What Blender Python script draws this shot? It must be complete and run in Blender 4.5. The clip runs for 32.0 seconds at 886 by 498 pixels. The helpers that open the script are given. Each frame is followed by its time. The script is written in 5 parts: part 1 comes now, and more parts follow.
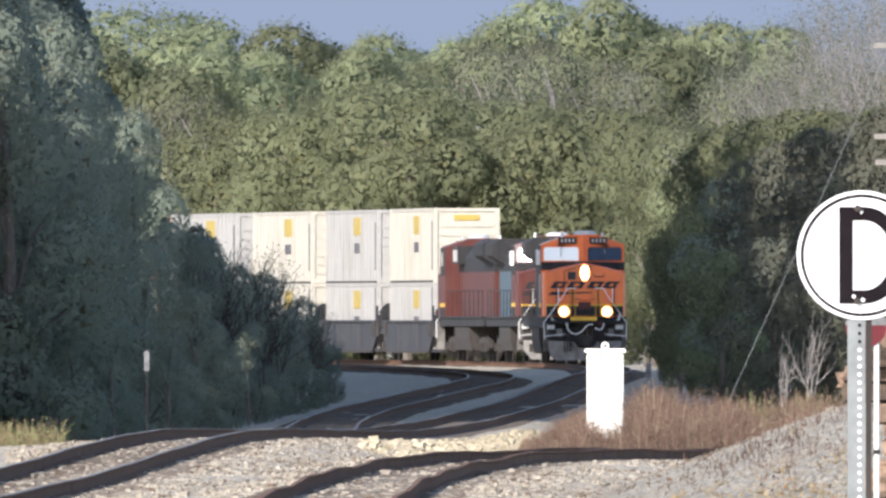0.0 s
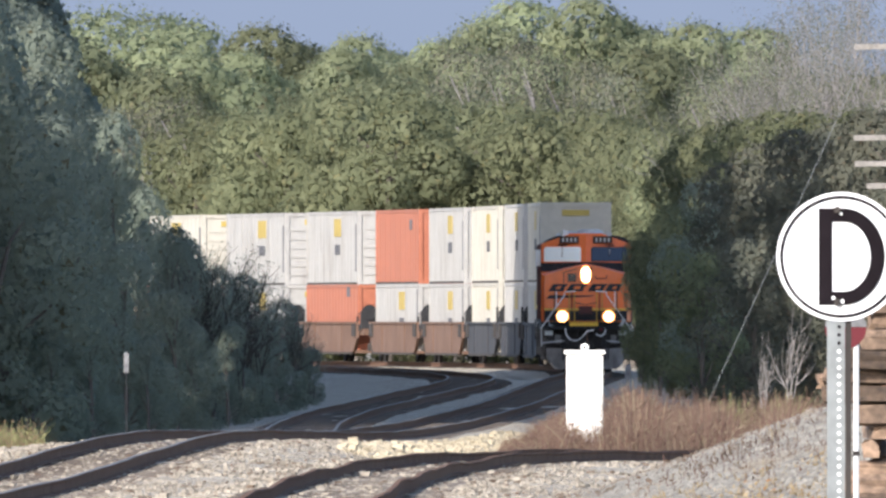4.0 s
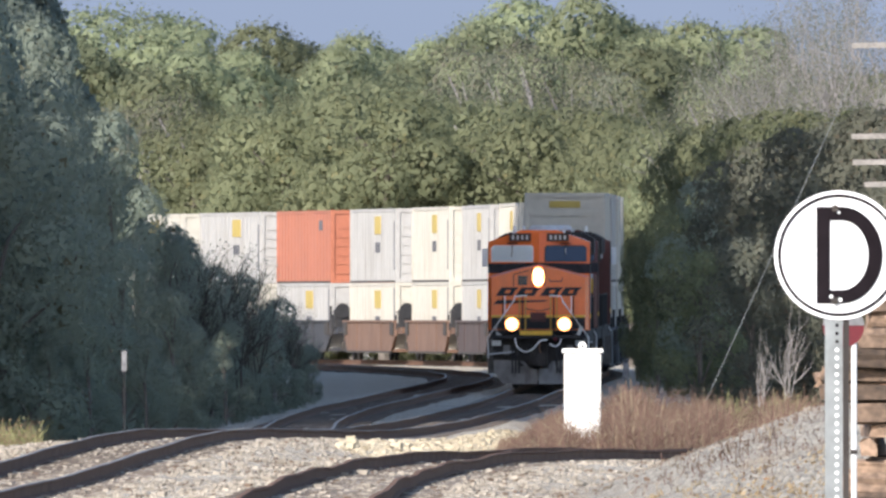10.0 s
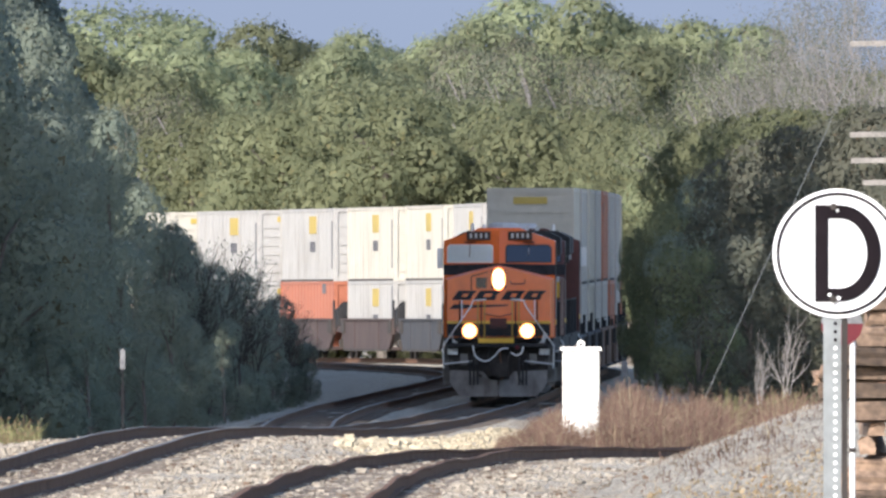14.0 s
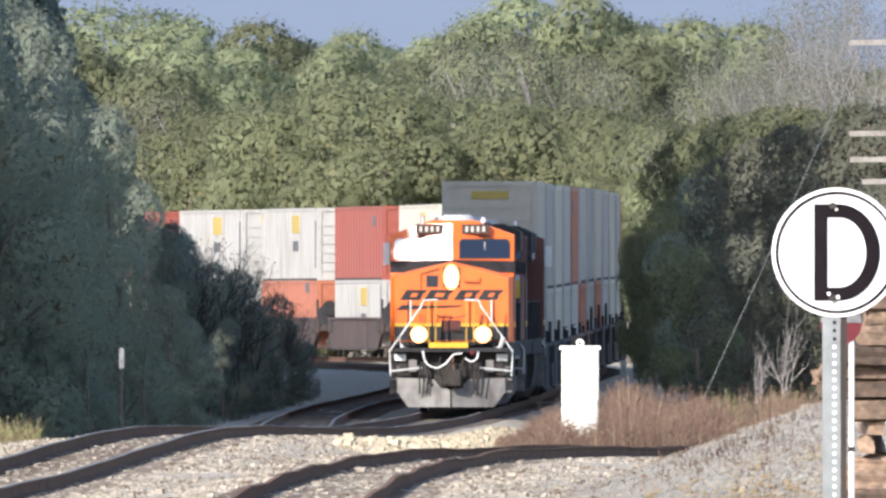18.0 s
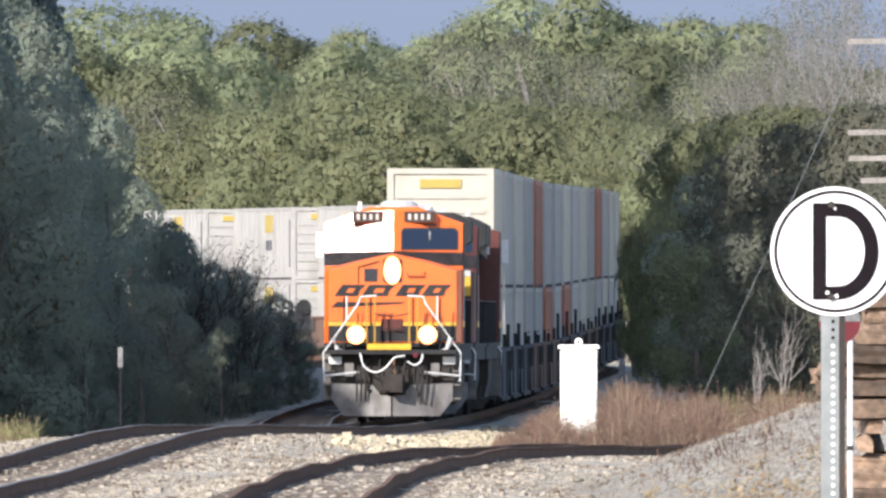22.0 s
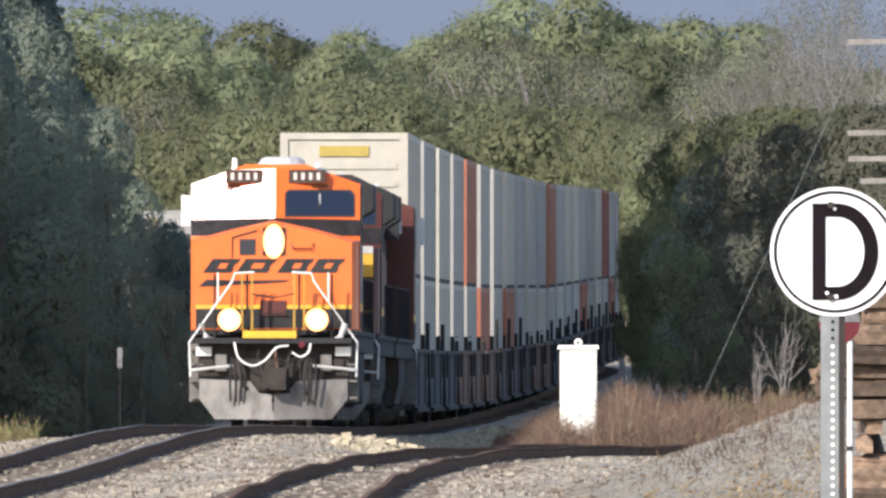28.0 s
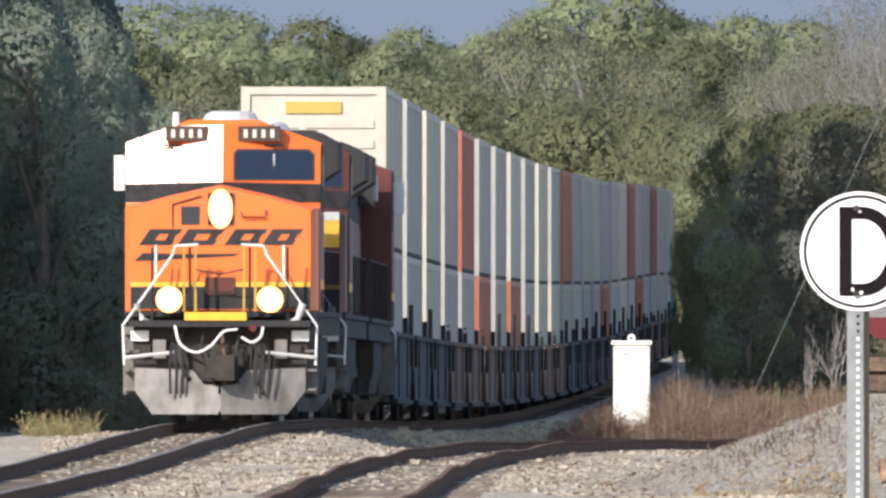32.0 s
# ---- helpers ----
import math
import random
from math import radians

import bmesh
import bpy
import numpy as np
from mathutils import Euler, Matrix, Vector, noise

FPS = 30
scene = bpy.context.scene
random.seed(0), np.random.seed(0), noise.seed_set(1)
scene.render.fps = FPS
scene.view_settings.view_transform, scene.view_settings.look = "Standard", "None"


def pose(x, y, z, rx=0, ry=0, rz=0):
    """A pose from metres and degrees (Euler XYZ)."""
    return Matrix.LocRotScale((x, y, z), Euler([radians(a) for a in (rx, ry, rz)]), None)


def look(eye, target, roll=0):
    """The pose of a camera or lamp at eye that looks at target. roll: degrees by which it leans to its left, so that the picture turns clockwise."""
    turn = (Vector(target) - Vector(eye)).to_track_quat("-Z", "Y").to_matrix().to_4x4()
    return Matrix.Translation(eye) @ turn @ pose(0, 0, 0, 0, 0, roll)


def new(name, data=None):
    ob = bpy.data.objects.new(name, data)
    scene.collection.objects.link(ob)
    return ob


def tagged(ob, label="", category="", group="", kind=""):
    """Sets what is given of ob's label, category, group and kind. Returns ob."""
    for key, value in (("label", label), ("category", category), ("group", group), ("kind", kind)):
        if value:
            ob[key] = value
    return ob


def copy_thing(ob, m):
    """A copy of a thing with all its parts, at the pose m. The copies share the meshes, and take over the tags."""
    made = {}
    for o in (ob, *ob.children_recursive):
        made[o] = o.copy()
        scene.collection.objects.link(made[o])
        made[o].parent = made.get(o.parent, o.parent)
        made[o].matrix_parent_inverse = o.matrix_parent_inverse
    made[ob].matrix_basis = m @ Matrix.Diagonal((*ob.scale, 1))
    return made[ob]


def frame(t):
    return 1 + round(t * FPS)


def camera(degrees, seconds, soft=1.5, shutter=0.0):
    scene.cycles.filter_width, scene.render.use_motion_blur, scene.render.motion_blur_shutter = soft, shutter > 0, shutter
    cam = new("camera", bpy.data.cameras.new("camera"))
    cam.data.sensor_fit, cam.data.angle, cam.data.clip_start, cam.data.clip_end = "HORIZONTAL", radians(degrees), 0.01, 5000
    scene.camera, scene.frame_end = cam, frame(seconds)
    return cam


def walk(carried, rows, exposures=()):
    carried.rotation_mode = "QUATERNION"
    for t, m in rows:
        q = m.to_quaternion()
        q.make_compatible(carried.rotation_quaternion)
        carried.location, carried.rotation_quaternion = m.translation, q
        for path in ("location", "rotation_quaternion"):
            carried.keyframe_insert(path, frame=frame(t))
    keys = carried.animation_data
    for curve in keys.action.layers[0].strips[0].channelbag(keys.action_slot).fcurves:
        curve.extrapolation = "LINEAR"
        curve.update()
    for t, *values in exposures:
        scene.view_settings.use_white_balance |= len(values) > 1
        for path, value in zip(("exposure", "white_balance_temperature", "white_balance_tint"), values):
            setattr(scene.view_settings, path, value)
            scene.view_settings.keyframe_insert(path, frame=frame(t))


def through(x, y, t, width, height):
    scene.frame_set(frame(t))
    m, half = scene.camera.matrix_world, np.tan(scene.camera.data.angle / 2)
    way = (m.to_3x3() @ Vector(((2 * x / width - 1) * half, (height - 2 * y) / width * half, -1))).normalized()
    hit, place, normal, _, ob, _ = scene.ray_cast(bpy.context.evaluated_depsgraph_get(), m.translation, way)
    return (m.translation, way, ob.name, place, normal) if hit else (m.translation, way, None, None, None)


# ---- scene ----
# ---- camera ----
FOCAL = 55700.0            # lens, in units of the picture's width of 1568
EYE_Z = 2.30
cam = camera(math.degrees(2 * math.atan(784 / FOCAL)), 32.0, soft=2.7)


def aim(dx, dy, back=0.0):
    """A pose turned by dx, dy (picture units) from the long middle hold, and moved back."""
    eye = Vector((0, -back, EYE_Z))
    return look(eye, eye + Vector((-dx / FOCAL * 1000, 1000, (94 + dy) / FOCAL * 1000)))


TURNS = [(0, 39.8, -3), (0.5, 29.3, -1.6), (1, 21.6, -0.2), (1.5, 16.4, 0), (2, 12.2, 0), (2.5, 9, 0), (3, 6.3, 0), (3.5, 4.6, -0.2),
         (5.5, 1, -0.8), (6, 0, 0), (7, 0, -1.5), (8, 0, -3), (9.5, 0, -3.1), (11, -1.4, -3.3), (12, -1.8, -4.8), (13, -3, -6), (14.5, -3, -6.3),
         (17, -4.4, -7.7), (19, -4.8, -8.2), (21, -6.3, -9.2), (23, -7.6, -10.3), (24, -7.7, -9.2), (26, -7.7, -9.2), (28, -7.7, -9.2),
         (29, -7.7, -9.6), (30, -7.7, -9.2), (30.5, -8, -4.8), (30.9, -11.5, -4.4), (31, -12.3, -4.6), (31.2, -4, -9), (31.4, 24, -21), (31.5, 44.4, -27.6),
         (31.6, 52, -30), (31.8, 72, -24, 4), (32, 90, -16, 8)]
walk(cam, [(r[0], aim(*r[1:])) for r in TURNS], exposures=[(0, 0.76, 6150, 13), (6, 0.76, 6150, 13), (14, 0.82, 6150, 13), (20, 0.88, 6150, 13), (23, 0.72, 6200, 13), (27, 0.5, 6250, 13), (31, 0.38, 6300, 13), (32, 0.52, 6300, 13)])

# ---- light ----
SUN_AZ, SUN_EL = radians(34), radians(31)
sun_way = Vector((-math.sin(SUN_AZ) * math.cos(SUN_EL), -math.cos(SUN_AZ) * math.cos(SUN_EL), math.sin(SUN_EL)))
world = bpy.data.worlds.new("sky")
scene.world = world
world.use_nodes = True
sky = world.node_tree.nodes.new("ShaderNodeTexSky")
sky.sky_type, sky.sun_disc = "NISHITA", False
sky.sun_elevation, sky.sun_rotation = SUN_EL, math.pi + SUN_AZ
sky.air_density, sky.dust_density, sky.ozone_density = 1.0, 1.6, 2.0
back = world.node_tree.nodes["Background"]
back.inputs["Strength"].default_value = 0.15
world.node_tree.links.new(sky.outputs[0], back.inputs["Color"])
sun_data = bpy.data.lights.new("sun", "SUN")
sun_data.energy, sun_data.angle, sun_data.color = 4.3, radians(0.55), (1.0, 0.93, 0.82)
sun = new("sun", sun_data)
sun.matrix_world = look(sun_way * 400, (0, 0, 0))

# ---- materials ----


def mat(name, color, rough=0.6, metal=0.0, vary=0.25, fine=9.0, coarse=0.7, bump=0.15, dirt=None, dirt_amount=0.0, coat=0.0, objects=False, spread=(0.75, 1.2)):
    """A surface with grain and stains at two sizes; dirt lies in uneven patches."""
    m = bpy.data.materials.new(name)
    m.use_nodes = True
    nt = m.node_tree
    n, ln = nt.nodes, nt.links
    b = n["Principled BSDF"]
    co = n.new("ShaderNodeTexCoord")
    n1, n2 = n.new("ShaderNodeTexNoise"), n.new("ShaderNodeTexNoise")
    for nd, sc, det in ((n1, fine, 5), (n2, coarse, 4)):
        nd.inputs["Scale"].default_value, nd.inputs["Detail"].default_value = sc, det
        ln.new(co.outputs["Object"], nd.inputs["Vector"])
    mix1 = n.new("ShaderNodeMix")
    mix1.data_type = "RGBA"
    mix1.inputs["A"].default_value = (*[c * (1 - vary) for c in color], 1)
    mix1.inputs["B"].default_value = (*[min(1, c * (1 + vary)) for c in color], 1)
    av = n.new("ShaderNodeMath")
    av.operation = "MULTIPLY_ADD"
    av.inputs[1].default_value = 0.5
    half = n.new("ShaderNodeMath")
    half.operation = "MULTIPLY"
    half.inputs[1].default_value = 0.5
    ln.new(n1.outputs[0], half.inputs[0])
    ln.new(n2.outputs[0], av.inputs[0])
    ln.new(half.outputs[0], av.inputs[2])
    st = n.new("ShaderNodeMapRange")
    st.inputs["From Min"].default_value, st.inputs["From Max"].default_value = 0.36, 0.64
    ln.new(av.outputs[0], st.inputs["Value"])
    ln.new(st.outputs[0], mix1.inputs["Factor"])
    out = mix1.outputs["Result"]
    if objects:
        inf = n.new("ShaderNodeObjectInfo")
        hv = n.new("ShaderNodeHueSaturation")
        mr = n.new("ShaderNodeMapRange")
        mr.inputs["To Min"].default_value, mr.inputs["To Max"].default_value = spread
        ln.new(inf.outputs["Random"], mr.inputs["Value"])
        ln.new(mr.outputs[0], hv.inputs["Value"])
        ln.new(out, hv.inputs["Color"])
        out = hv.outputs["Color"]
    if dirt:
        mix2 = n.new("ShaderNodeMix")
        mix2.data_type = "RGBA"
        n3 = n.new("ShaderNodeTexNoise")
        n3.inputs["Scale"].default_value, n3.inputs["Detail"].default_value = coarse * 2.7, 8
        sq = n.new("ShaderNodeMapping")
        sq.inputs["Scale"].default_value = (1, 1, 0.35)
        ln.new(co.outputs["Object"], sq.inputs["Vector"])
        ln.new(sq.outputs[0], n3.inputs["Vector"])
        mr2 = n.new("ShaderNodeMapRange")
        mr2.inputs["From Min"].default_value, mr2.inputs["From Max"].default_value = 0.48, 0.75
        mr2.inputs["To Max"].default_value = dirt_amount
        ln.new(n3.outputs[0], mr2.inputs["Value"])
        ln.new(mr2.outputs[0], mix2.inputs["Factor"])
        ln.new(out, mix2.inputs["A"])
        mix2.inputs["B"].default_value = (*dirt, 1)
        out = mix2.outputs["Result"]
    ln.new(out, b.inputs["Base Color"])
    b.inputs["Roughness"].default_value, b.inputs["Metallic"].default_value = rough, metal
    b.inputs["Coat Weight"].default_value, b.inputs["Coat Roughness"].default_value = coat, 0.22
    if bump:
        bp = n.new("ShaderNodeBump")
        bp.inputs["Strength"].default_value, bp.inputs["Distance"].default_value = bump, 0.02
        ln.new(n1.outputs[0], bp.inputs["Height"])
        ln.new(bp.outputs[0], b.inputs["Normal"])
    return m


def glow(name, color, strength):
    m = bpy.data.materials.new(name)
    m.use_nodes = True
    b = m.node_tree.nodes["Principled BSDF"]
    b.inputs["Base Color"].default_value = (*color, 1)
    b.inputs["Emission Color"].default_value = (*color, 1)
    b.inputs["Emission Strength"].default_value = strength
    return m


def leaf_mat(name, dark, light, through=0.3, dry=None, dry_share=0.0, spread=(0.66, 1.26)):
    """Leaves that differ from clump to clump, with light passing through."""
    m = bpy.data.materials.new(name)
    m.use_nodes = True
    nt = m.node_tree
    n, ln = nt.nodes, nt.links
    n.remove(n["Principled BSDF"])
    geo, inf = n.new("ShaderNodeNewGeometry"), n.new("ShaderNodeObjectInfo")
    noi = n.new("ShaderNodeTexNoise")
    noi.inputs["Scale"].default_value = 0.55
    ln.new(geo.outputs["Position"], noi.inputs["Vector"])
    add = n.new("ShaderNodeMath")
    add.operation = "MULTIPLY_ADD"
    add.inputs[1].default_value = 0.14
    ln.new(geo.outputs["Random Per Island"], add.inputs[0])
    sub = n.new("ShaderNodeMapRange")
    sub.inputs["From Min"].default_value, sub.inputs["From Max"].default_value = 0.3, 0.7
    sub.inputs["To Min"].default_value, sub.inputs["To Max"].default_value = -0.1, 0.55
    ln.new(noi.outputs[0], sub.inputs["Value"])
    ln.new(sub.outputs[0], add.inputs[2])
    mx = n.new("ShaderNodeMix")
    mx.data_type = "RGBA"
    mx.inputs["A"].default_value, mx.inputs["B"].default_value = (*dark, 1), (*light, 1)
    ln.new(add.outputs[0], mx.inputs["Factor"])
    hv = n.new("ShaderNodeHueSaturation")
    mr = n.new("ShaderNodeMapRange")
    mr.inputs["To Min"].default_value, mr.inputs["To Max"].default_value = spread
    mh = n.new("ShaderNodeMapRange")
    mh.inputs["To Min"].default_value, mh.inputs["To Max"].default_value = 0.485, 0.506
    ln.new(inf.outputs["Random"], mr.inputs["Value"])
    ln.new(inf.outputs["Random"], mh.inputs["Value"])
    ln.new(mr.outputs[0], hv.inputs["Value"])
    ln.new(mh.outputs[0], hv.inputs["Hue"])
    ln.new(mx.outputs["Result"], hv.inputs["Color"])
    col = hv.outputs["Color"]
    if dry:
        gt = n.new("ShaderNodeMath")
        gt.operation = "LESS_THAN"
        gt.inputs[1].default_value = dry_share
        ln.new(geo.outputs["Random Per Island"], gt.inputs[0])
        m2 = n.new("ShaderNodeMix")
        m2.data_type = "RGBA"
        ln.new(gt.outputs[0], m2.inputs["Factor"])
        ln.new(col, m2.inputs["A"])
        m2.inputs["B"].default_value = (*dry, 1)
        col = m2.outputs["Result"]
    df, tl, ms = n.new("ShaderNodeBsdfDiffuse"), n.new("ShaderNodeBsdfTranslucent"), n.new("ShaderNodeMixShader")
    ms.inputs[0].default_value = through
    ln.new(col, df.inputs["Color"])
    ln.new(col, tl.inputs["Color"])
    ln.new(df.outputs[0], ms.inputs[1])
    ln.new(tl.outputs[0], ms.inputs[2])
    ln.new(ms.outputs[0], n["Material Output"].inputs["Surface"])
    return m


def gravel_mat(name, dark, light, stain, cells=14, patches=0.35):
    """Broken stone: single stones by cells, with rusty and dusty patches."""
    m = bpy.data.materials.new(name)
    m.use_nodes = True
    nt = m.node_tree
    n, ln = nt.nodes, nt.links
    b = n["Principled BSDF"]
    geo = n.new("ShaderNodeNewGeometry")
    vo = n.new("ShaderNodeTexVoronoi")
    vo.inputs["Scale"].default_value = cells
    ln.new(geo.outputs["Position"], vo.inputs["Vector"])
    no = n.new("ShaderNodeTexNoise")
    no.inputs["Scale"].default_value, no.inputs["Detail"].default_value = patches, 8
    ln.new(geo.outputs["Position"], no.inputs["Vector"])
    sep = n.new("ShaderNodeSeparateColor")
    ln.new(vo.outputs["Color"], sep.inputs[0])
    mx = n.new("ShaderNodeMix")
    mx.data_type = "RGBA"
    mx.inputs["A"].default_value, mx.inputs["B"].default_value = (*dark, 1), (*light, 1)
    ln.new(sep.outputs[0], mx.inputs["Factor"])
    mr = n.new("ShaderNodeMapRange")
    mr.inputs["From Min"].default_value, mr.inputs["From Max"].default_value, mr.inputs["To Max"].default_value = 0.5, 0.72, 0.6
    ln.new(no.outputs[0], mr.inputs["Value"])
    m2 = n.new("ShaderNodeMix")
    m2.data_type = "RGBA"
    m2.inputs["B"].default_value = (*stain, 1)
    ln.new(mr.outputs[0], m2.inputs["Factor"])
    ln.new(mx.outputs["Result"], m2.inputs["A"])
    ln.new(m2.outputs["Result"], b.inputs["Base Color"])
    b.inputs["Roughness"].default_value = 0.9
    bp = n.new("ShaderNodeBump")
    bp.inputs["Strength"].default_value, bp.inputs["Distance"].default_value = 0.8, 0.05
    bp.invert = True
    ln.new(vo.outputs["Distance"], bp.inputs["Height"])
    ln.new(bp.outputs[0], b.inputs["Normal"])
    return m


M_GRAVEL = gravel_mat("limestone_gravel", (0.17, 0.145, 0.11), (0.53, 0.475, 0.375), (0.22, 0.165, 0.11))
M_PILE = gravel_mat("grey_gravel", (0.14, 0.125, 0.10), (0.36, 0.33, 0.27), (0.24, 0.18, 0.11), 15, 0.8)
M_RAIL = mat("rusty_rail", (0.14, 0.082, 0.056), 0.85, 0.0, 0.3, 20, 1.5, 0.2)
M_RAILTOP = mat("worn_steel", (0.15, 0.125, 0.105), 0.6, 0.1, 0.1, 30, 3, 0.05)
M_RAIL.node_tree.nodes["Principled BSDF"].inputs["Specular IOR Level"].default_value = 0.1
M_TIE = mat("creosoted_wood", (0.085, 0.065, 0.05), 0.85, 0, 0.4, 14, 1.2, 0.4, (0.25, 0.22, 0.19), 0.6, objects=True)
M_OLDTIE = mat("weathered_tie_wood", (0.17, 0.115, 0.078), 0.9, 0, 0.65, 9, 1.6, 0.8, (0.05, 0.038, 0.03), 0.85, objects=True, spread=(0.4, 1.6))
M_ORANGE = mat("orange_paint", (0.74, 0.145, 0.02), 0.32, 0, 0.06, 6, 0.8, 0.03, (0.25, 0.10, 0.05), 0.25, coat=0.6)
M_ORANGE.node_tree.nodes["Principled BSDF"].inputs["Specular IOR Level"].default_value = 0.25
M_RED = mat("faded_red_paint", (0.085, 0.019, 0.014), 0.5, 0, 0.15, 6, 0.8, 0.05, (0.1, 0.05, 0.04), 0.5)
M_BLACK = mat("black_paint", (0.016, 0.016, 0.018), 0.8, 0, 0.3, 8, 1, 0.05, (0.05, 0.042, 0.035), 0.5)
M_UNDER = mat("grimy_steel", (0.034, 0.029, 0.026), 0.9, 0.0, 0.4, 7, 1.4, 0.2, (0.07, 0.055, 0.043), 0.5)
M_PLOW = mat("grey_plow_paint", (0.16, 0.15, 0.14), 0.6, 0.0, 0.3, 5, 1.2, 0.1, (0.05, 0.04, 0.032), 0.85)
M_GOLD = mat("worn_gold_paint", (0.42, 0.25, 0.03), 0.5, 0, 0.2, 8, 1, 0.05, (0.1, 0.07, 0.04), 0.5)
M_YELLOW = mat("yellow_paint", (0.70, 0.40, 0.03), 0.45, 0, 0.1, 8, 1, 0.03, (0.3, 0.2, 0.08), 0.3)
M_RAILWHITE = mat("white_rail_paint", (0.78, 0.78, 0.76), 0.45, 0, 0.08, 12, 2, 0.02)
M_GREYSTEEL = mat("grey_roof_paint", (0.45, 0.45, 0.44), 0.5, 0, 0.15, 8, 1, 0.05)
# Blue-grey paint; also stands for shade on the lead cab's side.
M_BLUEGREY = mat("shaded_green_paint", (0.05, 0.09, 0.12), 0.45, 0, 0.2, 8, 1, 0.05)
M_FLATBLACK = mat("flat_black_paint", (0.03, 0.029, 0.031), 0.95, 0, 0.3, 8, 1, 0.0)
M_FLATBLACK.node_tree.nodes["Principled BSDF"].inputs["Specular IOR Level"].default_value = 0.08
# Orange glow added round the lamps to stand for their halo.
M_HALO = glow("lamp_bowl", (1.0, 0.38, 0.12), 2.6)
M_HEAD = glow("headlamp", (1.0, 0.93, 0.82), 9)
M_DITCH = glow("ditch_lamp", (1.0, 0.90, 0.78), 9)
M_BOARD = mat("brown_board", (0.05, 0.028, 0.02), 0.7, 0, 0.2, 12, 2, 0.05)
M_NUMBER = mat("number_white", (0.55, 0.53, 0.48), 0.5, 0, 0.03, 9, 1, 0)
M_REDLENS = mat("red_reflector", (0.10, 0.003, 0.009), 0.7, 0, 0.15, 14, 2, 0.05)
M_WHITEBOX = mat("white_cabinet_paint", (0.82, 0.80, 0.74), 0.45, 0, 0.05, 6, 1.2, 0.04, (0.35, 0.26, 0.17), 0.25)
M_SIGN = mat("white_sign_sheet", (0.84, 0.84, 0.84), 0.4, 0, 0.03, 10, 2, 0.01)
M_SIGNBLACK = mat("black_sign_letter", (0.013, 0.010, 0.012), 0.55, 0, 0.2, 20, 3, 0.05)
M_SIGNBLACK.node_tree.nodes["Principled BSDF"].inputs["Specular IOR Level"].default_value = 0.03
M_ZINC = mat("galvanised_steel", (0.23, 0.245, 0.245), 0.6, 0.35, 0.2, 18, 3, 0.06)
# Plate grey; on the marker before the trees it stands for shade.
M_DULL = mat("dull_weathered_plate", (0.17, 0.17, 0.175), 0.7, 0, 0.25, 14, 3, 0.05)
# White for paint chips, and for the light in the post's holes.
M_HOLE = mat("bare_white_hole", (0.86, 0.86, 0.84), 0.5, 0, 0.04, 30, 4, 0)
M_POLE = mat("weathered_pole_wood", (0.20, 0.15, 0.11), 0.9, 0, 0.35, 10, 1, 0.4)
M_ARM = mat("bleached_crossarm_wood", (0.24, 0.222, 0.20), 0.85, 0, 0.25, 12, 1.5, 0.2)
M_WHITEC = mat("white_container_paint", (0.375, 0.362, 0.338), 0.45, 0, 0.08, 4, 0.35, 0.05, (0.16, 0.13, 0.10), 0.5, objects=False)
M_CREAM = mat("cream_container_paint", (0.47, 0.44, 0.37), 0.45, 0, 0.08, 4, 0.35, 0.05, (0.22, 0.17, 0.11), 0.4)
M_ORANGEC = mat("orange_container_paint", (0.35, 0.12, 0.066), 0.5, 0, 0.12, 4, 0.35, 0.05, (0.3, 0.12, 0.08), 0.45)
M_REDC = mat("brick_red_container_paint", (0.26, 0.065, 0.045), 0.5, 0, 0.12, 4, 0.35, 0.05, (0.2, 0.08, 0.06), 0.4)
M_TEALC = mat("teal_container_paint", (0.03, 0.16, 0.22), 0.5, 0, 0.12, 4, 0.35, 0.05, (0.1, 0.12, 0.12), 0.4)
M_LOGO = mat("yellow_container_panel", (0.42, 0.31, 0.07), 0.5, 0, 0.08, 8, 1, 0.02)
M_MARK = mat("dark_marking", (0.10, 0.10, 0.11), 0.6, 0, 0.2, 8, 1, 0)
M_WELLS = [mat("slate_well_paint", (0.03, 0.032, 0.039), 0.8, 0, 0.25, 5, 0.6, 0.08, (0.08, 0.065, 0.055), 0.45),
           mat("tan_well_paint", (0.13, 0.072, 0.046), 0.8, 0, 0.2, 5, 0.6, 0.08, (0.2, 0.13, 0.1), 0.5),
           mat("plum_brown_well_paint", (0.05, 0.032, 0.03), 0.8, 0, 0.25, 5, 0.6, 0.08, (0.10, 0.075, 0.06), 0.45)]
M_BARK = mat("grey_bark", (0.14, 0.12, 0.1), 0.9, 0, 0.35, 6, 0.8, 0.4)
M_PALEBARK = mat("pale_dead_bark", (0.24, 0.22, 0.21), 0.9, 0, 0.25, 6, 0.8, 0.3)
# Far, mid and dark leaf colours are lifted to stand for haze.
M_LEAF_FAR = leaf_mat("sunlit_green_leaves", (0.206, 0.231, 0.140), (0.359, 0.387, 0.226), 0.5, (0.24, 0.22, 0.13), 0.03)
M_LEAF_MID = leaf_mat("yellow_green_leaves", (0.167, 0.186, 0.107), (0.309, 0.324, 0.187), 0.5, (0.27, 0.25, 0.13), 0.04)
M_LEAF_GREY = leaf_mat("dusty_autumn_leaves", (0.145, 0.153, 0.111), (0.246, 0.255, 0.183), 0.45, (0.27, 0.24, 0.18), 0.15)
M_LEAF_DARK = leaf_mat("dark_green_leaves", (0.236, 0.269, 0.217), (0.359, 0.403, 0.306), 0.5, (0.15, 0.14, 0.09), 0.04, (0.84, 1.1))
